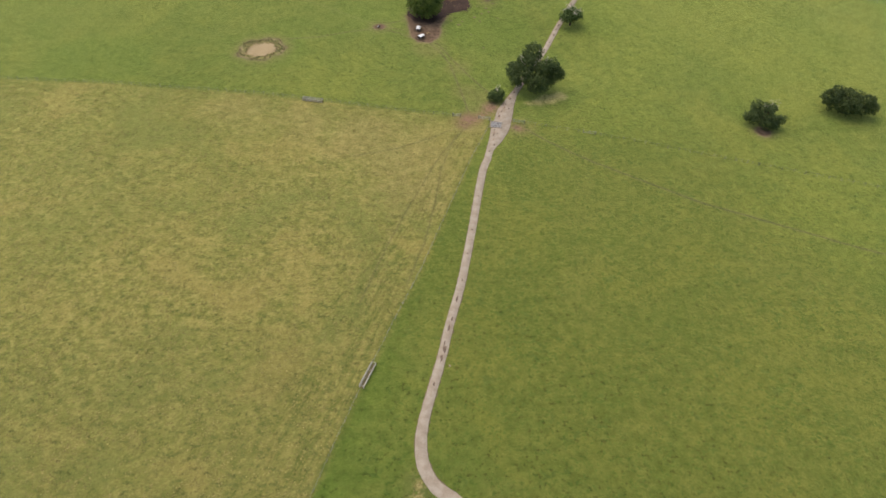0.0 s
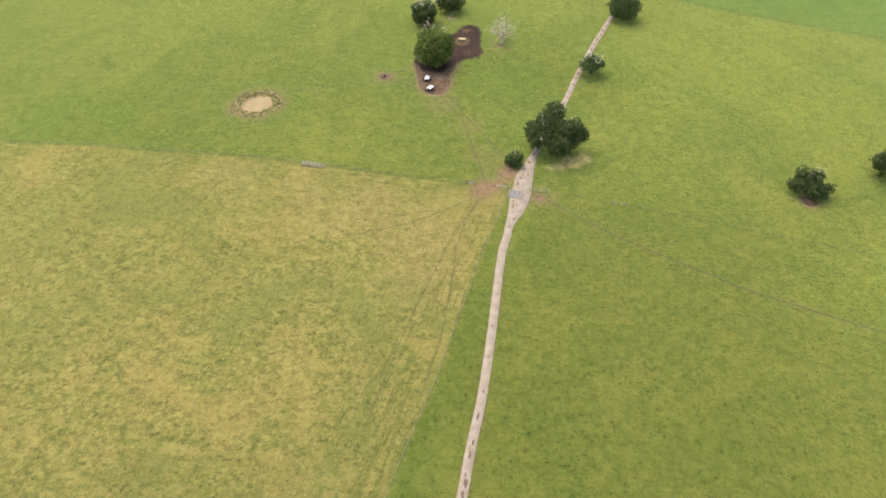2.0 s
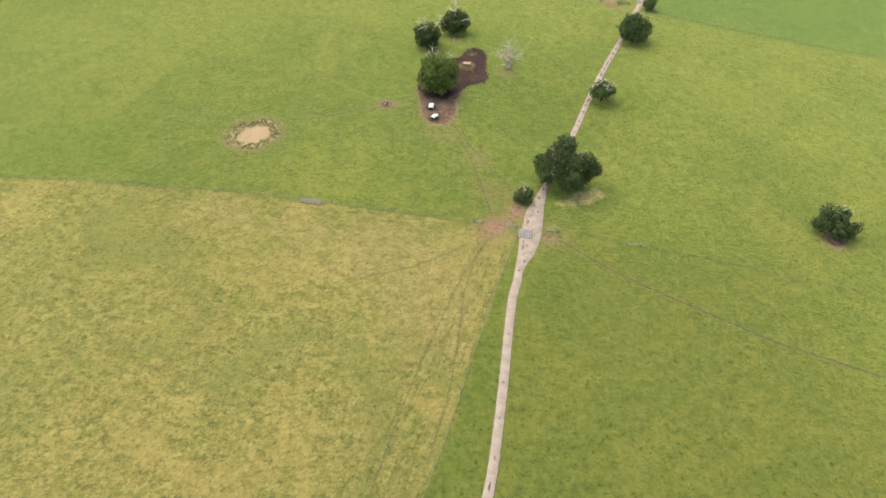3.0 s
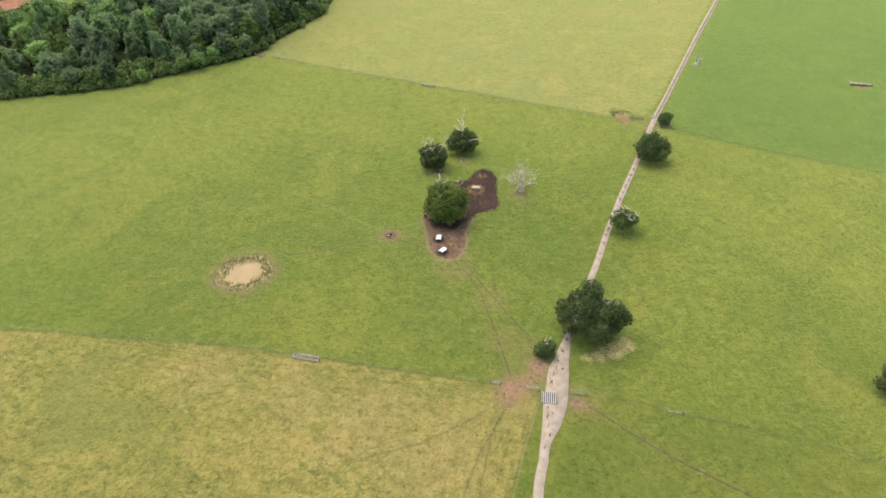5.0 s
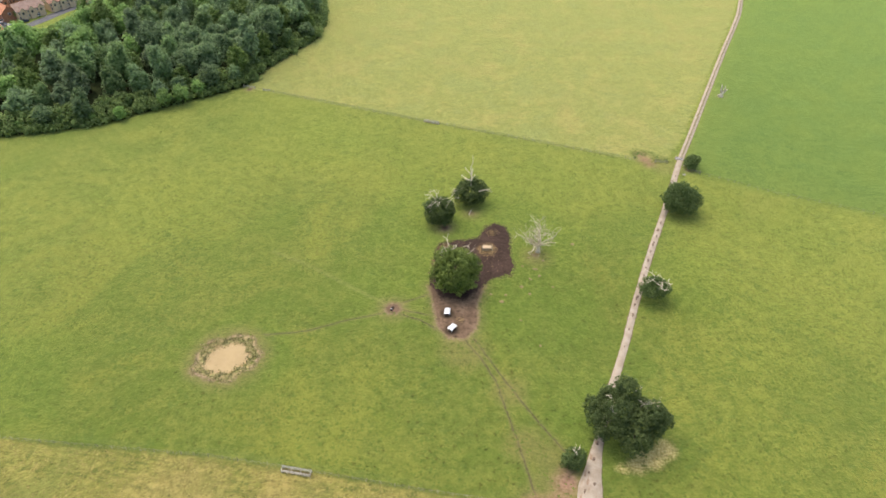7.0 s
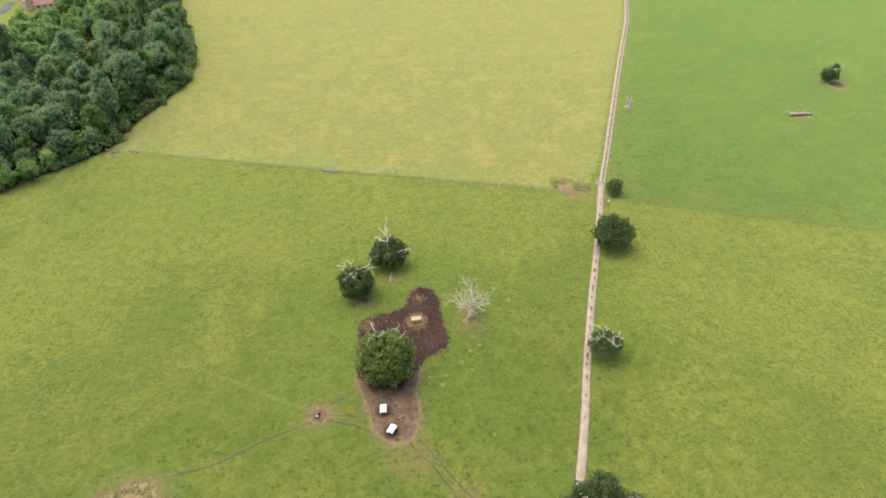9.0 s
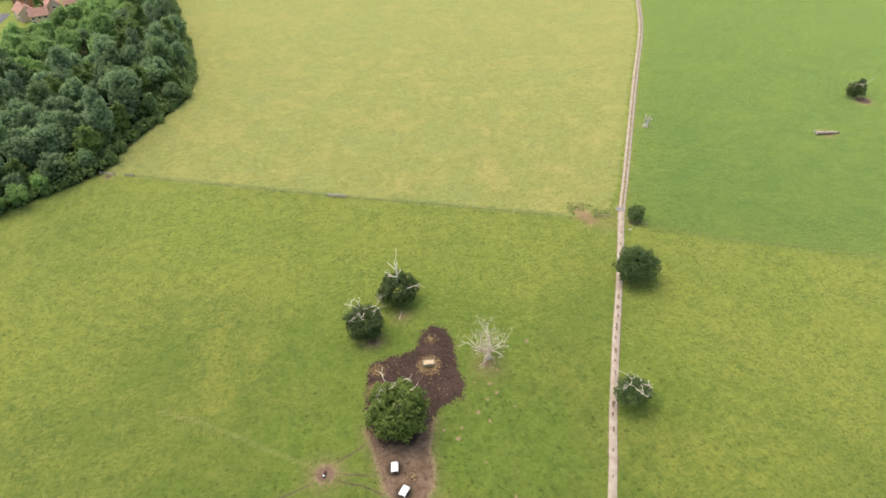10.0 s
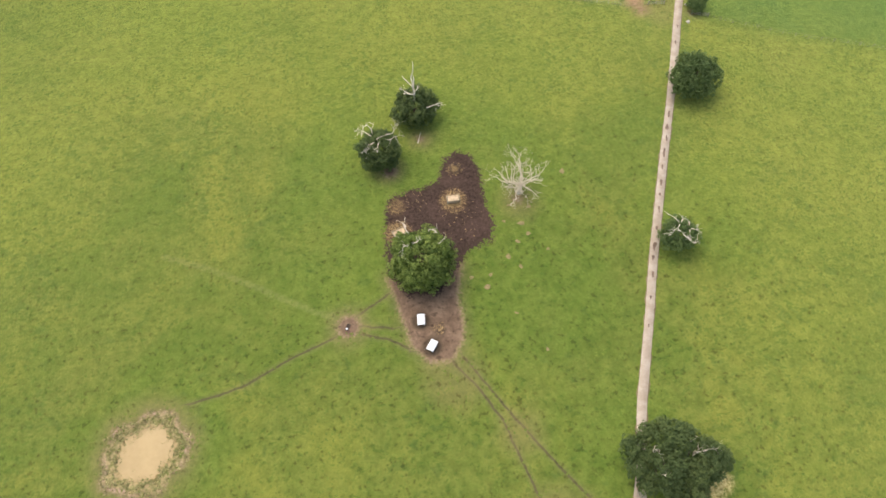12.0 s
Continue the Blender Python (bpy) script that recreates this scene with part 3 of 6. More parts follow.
BARE = [(-13.6, 236), (-12.2, 228.5), (-11.0, 219.8), (-8.2, 215.9), (-3.4, 215.3), (-0.2, 219.6), (0.6, 223.6), (0.4, 228.4), (3.0, 236)]
PATHS = [
    [(-3.3, 214.5), (0.6, 208.4), (3.6, 201.6), (5.2, 193.4), (7.2, 184.9), (9.3, 172.5)],
    [(-0.8, 215.1), (2.7, 207.9), (6.2, 201.2), (9.9, 194.5), (13.2, 189.0), (17.0, 182.8)],
    [(-13.7, 224.4), (-20.4, 226.3)], [(-24.0, 225.5), (-34.7, 222.6), (-44.1, 218.9), (-49.7, 217.8), (-56.0, 217.2)], [(-13.5, 232.3), (-21.8, 228.2)],
    [(24.4, 164.6), (27.5, 163.2), (32.9, 157.8), (39.9, 152.0), (47.0, 146.8), (60.4, 138.4), (72.9, 130.5), (85.3, 125.0), (104.9, 116.0), (150, 97)],
    [(9.2, 165.2), (0.8, 150.7), (-7.3, 129.6), (-12.9, 113.5), (-18.0, 95.1)], [(10.1, 167.8), (4.1, 156.7), (0.8, 144.0), (-0.8, 129.7), (-3.5, 113.6), (-7.2, 100.9)],
    [(6.9, 164.8), (-2.3, 158.4), (-13.1, 152.9), (-24.8, 149.4)], [(-20.7, 224.6), (-15.2, 222.2), (-11.8, 219.6)]]
FAINT = [[(-26.0, 229.6), (-29.2, 231.2), (-38.0, 237.4), (-49.5, 245.2), (-60.2, 250.9)]]
POND_AT, POND_R = (-64.1, 209.4), 5.3


def signed(points, poly):
    """Distance to a polygon's outline, above zero inside it."""
    x, y = points[:, 0], points[:, 1]
    best, inside = np.full(len(points), 1e9), np.zeros(len(points), bool)
    for (ax, ay), (bx, by) in zip(poly, poly[1:] + poly[:1]):
        ex, ey = bx - ax, by - ay
        k = np.clip(((x - ax) * ex + (y - ay) * ey) / (ex * ex + ey * ey), 0, 1)
        best = np.minimum(best, np.hypot(x - ax - k * ex, y - ay - k * ey))
        inside ^= ((ay > y) != (by > y)) & (x < ex * (y - ay) / (ey if ey else 1e-9) + ax)
    return np.where(inside, best, -best)


def beside(points, lines):
    """Signed distance across the nearest of some polylines, and the plain distance."""
    x, y = points[:, 0], points[:, 1]
    best, side = np.full(len(points), 1e9), np.full(len(points), 9.0)
    for line in lines:
        for (ax, ay, *_), (bx, by, *_) in zip(line, line[1:]):
            ex, ey = bx - ax, by - ay
            size = math.hypot(ex, ey)
            k = np.clip(((x - ax) * ex + (y - ay) * ey) / size**2, 0, 1)
            d = np.hypot(x - ax - k * ex, y - ay - k * ey)
            near = d < best
            best = np.where(near, d, best)
            side = np.where(near, np.copysign(d, (x - ax) * ey - (y - ay) * ex), side)
    return side, best


def spots(points, rows):
    """How far inside the nearest of some round patches (x, y, radius)."""
    best = np.full(len(points), -50.0)
    for cx, cy, r in rows:
        best = np.maximum(best, r - np.hypot(points[:, 0] - cx, points[:, 1] - cy))
    return best


def pond_radius(x, y):
    """Distance from the pond's middle, wavering with the shore."""
    dx, dy = x - POND_AT[0], y - POND_AT[1]
    a = np.arctan2(dy, dx)
    return np.hypot(dx, dy) / (1 + 0.07 * np.sin(2 * a + 0.6) + 0.06 * np.sin(5 * a + 2) + 0.04 * np.sin(9 * a))


def hollow(x, y):
    """The shallow dip that the track crosses beyond the oak."""
    return -2.6 * np.exp(-(((x - 38) / 22) ** 2) - ((y - 212) / 26) ** 2)


def ground_height(points):
    x, y = points[:, 0], points[:, 1]
    z = hollow(x, y) + 0.025 * np.sin(x * 0.21 + 1.3 * np.sin(y * 0.13)) * np.cos(y * 0.17 + x * 0.05)
    r = pond_radius(x, y)
    hummocks = np.sin(x * 2.3 + 1.7 * np.sin(y * 1.9)) * np.cos(y * 2.6 + 1.1 * np.sin(x * 2.2)) + 0.6 * np.sin(x * 4.7 + y * 3.1) * np.sin(y * 5.3 - x * 2.9)
    return z - 0.40 * np.clip((POND_R + 2.2 - r) / 3.5, 0, 1) ** 1.5 + 0.13 * hummocks * np.clip(1 - np.abs(r - POND_R + 0.2) / 1.9, 0, 1)


def spread(lo, hi, step, far):
    """Even steps from lo to hi, and ever wider ones out to +-far."""
    mid = list(np.arange(lo, hi + step / 2, step))
    out, gap = [], step
    up, down = mid[-1], mid[0]
    while up < far or down > -far:
        gap *= 1.22
        up, down = up + gap, down - gap
        mid = [down] + mid + [up]
    return np.array(mid)


def build_ground():
    xs, ys = spread(-125, 225, 1.0, 2600), spread(30, 372, 1.0, 2600)
    # closer steps round the pond for its ragged shore
    xs = np.unique(np.concatenate([xs, np.arange(POND_AT[0] - 9.35, POND_AT[0] + 9.5, 0.37)]))
    ys = np.unique(np.concatenate([ys, np.arange(POND_AT[1] - 9.35, POND_AT[1] + 9.5, 0.37)]))
    gx, gy = np.meshgrid(xs, ys)
    pts = np.stack([gx.ravel(), gy.ravel()], 1)
    verts = np.column_stack([pts, ground_height(pts)])
    w, h = len(xs), len(ys)
    i, j = np.meshgrid(np.arange(w - 1), np.arange(h - 1))
    a = (j * w + i).ravel()
    me = quick_mesh("ground", verts, np.stack([a, a + 1, a + w + 1, a + w], 1).ravel(), 4, M_GROUND)
    fence_side, fence_far = beside(pts, [FENCE_W, FENCE_N])
    path_a, far_a = beside(pts, [PATHS[k] for k in (0, 2, 3, 5, 6, 8)])
    path_b, far_b = beside(pts, [PATHS[k] for k in (1, 4, 7, 9)])
    faint = beside(pts, FAINT)[1]
    sw_side, sw_far = beside(pts, [FENCE_SW])
    pond = pond_radius(pts[:, 0], pts[:, 1])
    layers = {
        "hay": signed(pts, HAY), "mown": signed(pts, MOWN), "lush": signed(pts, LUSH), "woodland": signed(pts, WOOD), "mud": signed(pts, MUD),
        "earth": np.maximum.reduce([signed(pts, BARE), 0.15 - np.abs(pond - POND_R - 2.4), spots(pts, [(-23, 226.7, 2.3), (-8.3, 262.8, 1.6), (18.9, 249.6, 1.0), (212.3, 356.5, 3.2),
                                    (179, 335, 2.0), (101.5, 163.5, 2.6), (17.0, 175.0, 1.6), (24.3, 164.2, 1.2), (0.2, 270.4, 0.7), (-91.5, 360.0, 1.4), (112, 355, 1.0), (80, 296.5, 1.0)])]),
        "red_earth": spots(pts, [(9.3, 168.2, 2.8), (8.0, 165.8, 1.8), (11.9, 169.0, 1.8), (66.0, 303.4, 2.1), (65.2, 306.6, 1.9), (66.8, 300.9, 1.6), (16.2, 174.0, 2.0), (17.2, 177.2, 1.0), (14.2, 171.0, 1.2), (25.4, 163.6, 0.7)]),
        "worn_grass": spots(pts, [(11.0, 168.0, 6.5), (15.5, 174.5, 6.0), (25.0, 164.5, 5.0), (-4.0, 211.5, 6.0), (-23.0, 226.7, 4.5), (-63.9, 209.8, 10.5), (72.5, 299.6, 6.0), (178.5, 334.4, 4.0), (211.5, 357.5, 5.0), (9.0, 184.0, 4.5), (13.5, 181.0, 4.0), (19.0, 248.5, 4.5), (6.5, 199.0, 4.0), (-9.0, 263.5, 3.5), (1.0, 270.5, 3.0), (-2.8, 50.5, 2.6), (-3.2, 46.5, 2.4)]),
        "bleached": spots(pts, [(36.2, 180.9, 2.9), (32.6, 178.8, 1.9), (40.0, 182.9, 2.4), (29.2, 178.0, 0.9), (-3.0, 50.0, 0.6), (-3.3, 47.8, 0.7), (-2.6, 45.5, 0.6)]),
        "shore": POND_R + 2.5 - pond,
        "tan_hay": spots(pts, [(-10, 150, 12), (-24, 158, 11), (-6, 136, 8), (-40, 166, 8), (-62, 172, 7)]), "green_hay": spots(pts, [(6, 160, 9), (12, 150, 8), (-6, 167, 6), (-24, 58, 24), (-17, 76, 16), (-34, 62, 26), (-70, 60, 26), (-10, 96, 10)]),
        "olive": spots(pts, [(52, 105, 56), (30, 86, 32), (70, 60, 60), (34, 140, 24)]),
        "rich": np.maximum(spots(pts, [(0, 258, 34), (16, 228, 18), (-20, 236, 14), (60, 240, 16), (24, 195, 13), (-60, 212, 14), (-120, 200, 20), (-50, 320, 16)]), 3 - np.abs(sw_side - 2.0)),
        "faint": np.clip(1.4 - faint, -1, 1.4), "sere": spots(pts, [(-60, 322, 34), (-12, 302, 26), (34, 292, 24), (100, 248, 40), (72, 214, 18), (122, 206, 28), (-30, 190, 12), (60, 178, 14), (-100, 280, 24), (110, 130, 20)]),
        "dung": spots(pts, [(-8.15, 224.9, 2.0), (-7.0, 219.0, 2.1), (-4.5, 222.0, 1.0)]), "litter": spots(pts, [(4.5, 252.0, 3.3), (-9.2, 246.2, 3.3), (6.5, 260.2, 1.3), (-8.5, 252.8, 2.0)]),
        "fence_line": fence_side, "fence_near": np.clip(4.0 - fence_far, 0, 1) * np.where(pts[:, 1] > 250, 1.0, 0.5), "path_a": path_a, "path_a_near": np.clip(2.4 - far_a, 0, 1), "path_b": path_b, "path_b_near": np.clip(2.4 - far_b, 0, 1),
        "rows": np.clip((21 - sw_far) / 10, 0, 1), "rows_w": np.clip((14 - beside(pts, [FENCE_W])[1]) / 9, 0, 1)}
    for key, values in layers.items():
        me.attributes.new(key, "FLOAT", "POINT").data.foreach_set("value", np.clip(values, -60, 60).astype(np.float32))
    ob = new("ground", me)
    return tagged(ob, "green pasture with straw-coloured hay and bare earth patches", "ground", kind="structure")


build_ground()


def smooth_line(rows, step):
    """A Catmull-Rom line through rows, in steps of about that length."""
    r = [np.array(p, float) for p in rows]
    r = [2 * r[0] - r[1]] + r + [2 * r[-1] - r[-2]]
    out = []
    for p0, p1, p2, p3 in zip(r, r[1:], r[2:], r[3:]):
        n = max(1, int(np.linalg.norm((p2 - p1)[:2]) / step))
        for k in range(n):
            t = k / n
            out.append(0.5 * (2 * p1 + (p2 - p0) * t + (2 * p0 - 5 * p1 + 4 * p2 - p3) * t * t + (3 * p1 - p0 - 3 * p2 + p3) * t**3))
    return out + [r[-2]]


def ribbon(name, rows, z, material, rng, rough=0.025, columns=4):
    """A strip along rows of (x, y, width), with ragged edges and a slight camber."""
    verts, faces = [], []
    for i, p in enumerate(rows):
        way = np.array((rows[min(i + 1, len(rows) - 1)] - rows[max(i - 1, 0)])[:2])
        side = np.array([way[1], -way[0]]) / np.hypot(*way)
        left, right = -p[2] / 2 + rng.gauss(0, rough), p[2] / 2 + rng.gauss(0, rough)
        for c in range(columns + 1):
            k = left - 0.06 if c == 0 else right + 0.06 if c == columns else left + (right - left) * (c - 1) / (columns - 2)
            verts.append((p[0] + side[0] * k, p[1] + side[1] * k, float(hollow(p[0], p[1])) + (z if 0 < c < columns else -0.03)))
    w = columns + 1
    for i in range(len(rows) - 1):
        faces += [(i * w + c, i * w + c + 1, (i + 1) * w + c + 1, (i + 1) * w + c) for c in range(columns)]
    return mesh_of(name, verts, faces, material, True)


rng = random.Random(3)
TRACK_LINE = smooth_line(TRACK, 0.8)
track = tagged(new("road", ribbon("road", TRACK_LINE, 0.05, M_TRACK, rng)), "pale crushed-stone farm track across the pasture", "farm track", kind="structure")

part("shoulder", ribbon("shoulder", [np.array([p[0], p[1], p[2] + 0.22]) for p in TRACK_LINE], 0.036, M_SHOULDER, rng, 0.12), track, "trodden brown verge of the track")


def track_at(y):
    p = min(TRACK_LINE, key=lambda q: abs(q[1] - y) + (50 if q[0] > 20 and y < 60 else 0))
    return p


def blot(rng, sx, sy, z, turn):
    """An irregular flat-topped patch, for puddled ruts."""
    n = 11
    ring = []
    for k in range(n):
        a, r = 2 * math.pi * k / n, rng.uniform(0.45, 1.25)
        ring.append((sx * r * math.cos(a) * math.cos(turn) - sy * r * math.sin(a) * math.sin(turn), sx * r * math.cos(a) * math.sin(turn) + sy * r * math.sin(a) * math.cos(turn)))
    verts = [(0, 0, z)] + [(x * 0.8, y * 0.8, z) for x, y in ring] + [(x, y, z - 0.012) for x, y in ring]
    faces = [(0, 1 + k, 1 + (k + 1) % n) for k in range(n)]
    faces += [(1 + k, 1 + n + k, 1 + n + (k + 1) % n, 1 + (k + 1) % n) for k in range(n)]
    return verts, faces


RUTS = [(72.5, 0.0, 0.28, 0.7), (78.6, 0.0, 0.34, 1.5), (81.2, 0.15, 0.42, 1.9), (82.9, -0.15, 0.3, 1.2), (87.4, 0.0, 0.34, 1.9), (89.6, 0.2, 0.3, 1.1), (95.8, 0, 0.34, 1.6), (101.3, 0.05, 0.26, 0.8), (110.5, 0, 0.2, 0.5),
        (119, 0, 0.25, 0.5), (132, 0.1, 0.2, 0.5), (152, 0, 0.25, 0.9), (155.5, 0.4, 0.3, 0.9), (160.0, -1.3, 0.3, 1.2), (161.5, -0.2, 0.25, 0.6), (162.8, -1.5, 0.25, 0.9), (170.5, -1.6, 0.35, 1.3),
        (173.0, -1.2, 0.3, 1.1), (174.0, 0.8, 0.35, 0.9), (176.8, -0.9, 0.4, 0.9), (180.5, -0.3, 0.4, 1.5), (184.0, -0.2, 0.35, 1.5), (215, 0, 0.2, 0.9), (221, 0, 0.25, 1.0), (226, 0.1, 0.3, 1.8), (229.5, -0.1, 0.42, 1.6), (233, 0, 0.45, 2.6), (236.5, 0, 0.36, 2.0),
        (241, 0.1, 0.36, 2.0), (244, 0, 0.3, 1.2), (247, 0, 0.38, 2.2), (251, -0.1, 0.3, 1.4), (255, 0, 0.4, 2.2), (258.5, 0.1, 0.32, 1.8), (262, -0.1, 0.4, 1.6), (265.5, 0, 0.36, 1.6), (278, 0, 0.25, 1.2), (287, 0, 0.3, 1.0), (293, 0.1, 0.25, 1.0)]
for y, off, sx, sy in RUTS:
    p = track_at(y)
    turn = -0.38 if y > 150 else -0.2
    v, f = blot(rng, sx * 0.9, sy * 0.7, 0.066, turn)
    part("pothole", mesh_of("pothole", v, f, M_RUT), track, "", pose(p[0] + off, p[1], float(hollow(p[0], p[1]))))
# muddy wash along the wheel lines of the wide stretch
for y, off, sx, sy in ((184.5, -0.5, 0.3, 2.6), (180.5, -0.9, 0.4, 2.6), (176.5, -1.6, 0.35, 2.8), (174.0, -0.7, 0.28, 2.2), (171.0, -2.0, 0.3, 2.2), (169.5, -1.3, 0.25, 1.6), (161.0, -1.4, 0.22, 1.8), (158.0, -0.6, 0.2, 1.4)):
    p = track_at(y)
    v, f = blot(rng, sx, sy * 0.8, 0.060, -0.32)
    part("muddy_wash", mesh_of("muddy_wash", v, f, M_STAIN), track, "", pose(p[0] + off, p[1], float(hollow(p[0], p[1]))))
strip = [np.array([p[0], p[1], 0.55]) for p in TRACK_LINE if p[1] > 304.5]
part("grass_strip", ribbon("grass_strip", strip, 0.075, M_CROWN_STRIP, rng, 0.12, 4), track, "worn grassy strip between the wheel ruts")

# pond: silty water in a shallow hollow
n = 64
ring = [(1.2 * POND_R * math.cos(2 * math.pi * k / n), 1.2 * POND_R * math.sin(2 * math.pi * k / n)) for k in range(n)]
v = [(0, 0, 0)] + [(x, y, 0) for x, y in ring]
pond = new("water", mesh_of("water", v, [(0, 1 + k, 1 + (k + 1) % n) for k in range(n)], M_POND))
pond.location = (POND_AT[0], POND_AT[1], -0.2)
tagged(pond, "shallow pond of opaque tan silty water", "pond", kind="structure")


# ---- trees ----
def leaves_mesh(name, lobes, material, seed, leaf=0.42, clump=0.9, density=1.0, floor=1.2, lift=0.45):
    """A crown: lobes (x, y, z, rx, ry, rz), covered with clumps of small folded leaf sprays."""
    r = np.random.RandomState(seed)
    centres, ways, sizes, shades = [], [], [], []
    lob = np.array(lobes, float)
    lob[:, 3:] -= 0.4 * clump
    for k, (cx, cy, cz, rx, ry, rz) in enumerate(lob):
        area = 4 * math.pi * ((rx * ry) ** 1.6 / 3 + (rx * rz) ** 1.6 / 3 + (ry * rz) ** 1.6 / 3) ** (1 / 1.6)
        n = max(6, int(density * area / (clump * clump * 1.75)))
        i = np.arange(n) + 0.5
        phi, th = np.arccos(1 - 2 * i / n), math.pi * (1 + 5**0.5) * i + r.rand() * 6
        way = np.stack([np.cos(th) * np.sin(phi), np.sin(th) * np.sin(phi), np.cos(phi)], 1) + r.normal(0, 0.10, (n, 3))
        p = np.array([cx, cy, cz]) + way * [rx, ry, rz] * (0.80 + 0.30 * r.rand(n, 1))
        keep = (p[:, 2] > floor) & (r.rand(n) < np.where(way[:, 2] < -0.35, 0.55, 0.97))
        for m, other in enumerate(lob):
            if m != k:
                keep &= (((p - other[:3]) / other[3:]) ** 2).sum(1) > 0.62
        centres.append(p[keep]), ways.append(way[keep]), sizes.append(clump * (0.7 + 0.6 * r.rand(keep.sum()))), shades.append(np.full(keep.sum(), r.rand()))
    centres, ways, sizes, shades = np.concatenate(centres), np.concatenate(ways), np.concatenate(sizes), np.concatenate(shades)
    per = max(6, int(2.6 * (clump / leaf) ** 2 * 1.9))
    n = len(centres) * per
    out = r.normal(size=(n, 3))
    out /= np.linalg.norm(out, axis=1, keepdims=True)
    base_way = np.repeat(ways, per, 0)
    flip = (out * base_way).sum(1) < -0.25
    out[flip] *= -1
    p = np.repeat(centres, per, 0) + out * np.repeat(sizes, per)[:, None] * (0.55 + 0.5 * r.rand(n, 1))
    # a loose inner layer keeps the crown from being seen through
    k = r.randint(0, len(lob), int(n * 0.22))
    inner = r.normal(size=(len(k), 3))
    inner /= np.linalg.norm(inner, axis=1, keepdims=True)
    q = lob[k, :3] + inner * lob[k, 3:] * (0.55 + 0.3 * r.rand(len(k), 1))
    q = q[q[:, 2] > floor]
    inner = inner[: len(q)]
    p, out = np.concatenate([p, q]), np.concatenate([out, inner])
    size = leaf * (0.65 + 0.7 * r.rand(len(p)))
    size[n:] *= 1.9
    normal = out + r.normal(0, 0.45, out.shape) + [0, 0, lift]
    normal /= np.linalg.norm(normal, axis=1, keepdims=True)
    u = np.cross(normal, r.normal(size=out.shape))
    u /= np.linalg.norm(u, axis=1, keepdims=True)
    w = np.cross(normal, u)
    s = size[:, None]
    a, b = p - u * s * 0.62, p + u * s * 0.62
    c, d = p + w * s * 0.42 + normal * s * 0.16, p - w * s * 0.42 + normal * s * 0.16
    verts = np.stack([a, d, b, c], 1).reshape(-1, 3)
    # inner leaves keep to the dark tones: the crown's inner shade put into colour
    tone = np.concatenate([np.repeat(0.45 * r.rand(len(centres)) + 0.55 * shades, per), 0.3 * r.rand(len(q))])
    m = np.arange(len(p)) * 4
    corners = np.stack([m, m + 1, m + 2, m, m + 2, m + 3], 1).ravel()
    me = quick_mesh(name, verts, corners, 3, material)
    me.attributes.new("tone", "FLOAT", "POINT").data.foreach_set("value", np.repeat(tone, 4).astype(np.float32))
    return me


def grow(shape, rng, at, way, length, radius, depth, droop=0.0, sides=5, kink=0.28, forks=(2, 3), taper=0.55):
    """A limb that bends and forks."""
    pts, radii = [Vector(at)], [radius]
    way = Vector(way).normalized()
    steps = 5
    for k in range(steps):
        way = (way + Vector((rng.gauss(0, kink), rng.gauss(0, kink), rng.gauss(0.02, kink * 0.6) - droop))).normalized()
        pts.append(pts[-1] + way * length / steps)
        radii.append(radius * (1 - (1 - taper) * (k + 1) / steps))
    if depth == 0:
        radii[-1] = radius * 0.25
    shape.tube(pts, radii, sides)
    if depth > 0:
        for _ in range(rng.randint(*forks)):
            k = rng.choice((2, 3, 4, 5, 5))
            along = (pts[k] - pts[k - 1]).normalized()
            turn = Vector((rng.gauss(0, 1), rng.gauss(0, 1), rng.gauss(0.1, 0.6)))
            grow(shape, rng, pts[k], along * 0.9 + turn.normalized() * 0.9, length * rng.uniform(0.45, 0.72), radii[k] * 0.75, depth - 1, droop, max(3, sides - 1), kink, forks, taper)


def trunk_mesh(name, rng, height, radius, reach, limbs=6):
    s = Shape()
    s.tube([(0, 0, -0.25), (0, 0, 0.15), (0.05, 0.02, 0.8), (0.1, -0.05, height * 0.55), (0.05, 0.1, height)], [radius * 1.7, radius * 1.35, radius, radius * 0.85, radius * 0.55], 10)
    for k in range(limbs):
        a = 2 * math.pi * (k + rng.uniform(-0.25, 0.25)) / limbs
        z = height * rng.uniform(0.45, 0.98)
        grow(s, rng, (0.05, 0, z), (math.cos(a), math.sin(a), rng.uniform(0.35, 0.9)), reach * rng.uniform(0.5, 0.75), radius * 0.45, 1, sides=6)
    return s.mesh(name, M_BARK, True)


def dead_mesh(name, rng, starts, sides=5):
    """Bare bleached limbs: rows of place, way, length, radius, forks deep."""
    s = Shape()
    for at, way, length, radius, depth in starts:
        grow(s, rng, at, way, length * 0.92, radius * 0.80, depth + 1, sides=sides, kink=0.40 if radius < 0.3 else 0.13, forks=(2, 4), taper=0.5)
    return s.mesh(name, M_DEAD, True)


def round_lobes(rng, r, rz, z, n, spread_to=0.55, size=0.55):
    lobes = [(0, 0, z, r * 0.78, r * 0.78, rz * 0.95)]
    for k in range(n):
        a = 2 * math.pi * k / n + rng.uniform(-0.3, 0.3)
        d, q = r * spread_to * rng.uniform(0.8, 1.15), r * size * rng.uniform(0.8, 1.15)
        lobes.append((d * math.cos(a), d * math.sin(a), z + rz * rng.uniform(-0.45, 0.4), q, q, q * rng.uniform(0.75, 1.0) * rz / r))
    return lobes


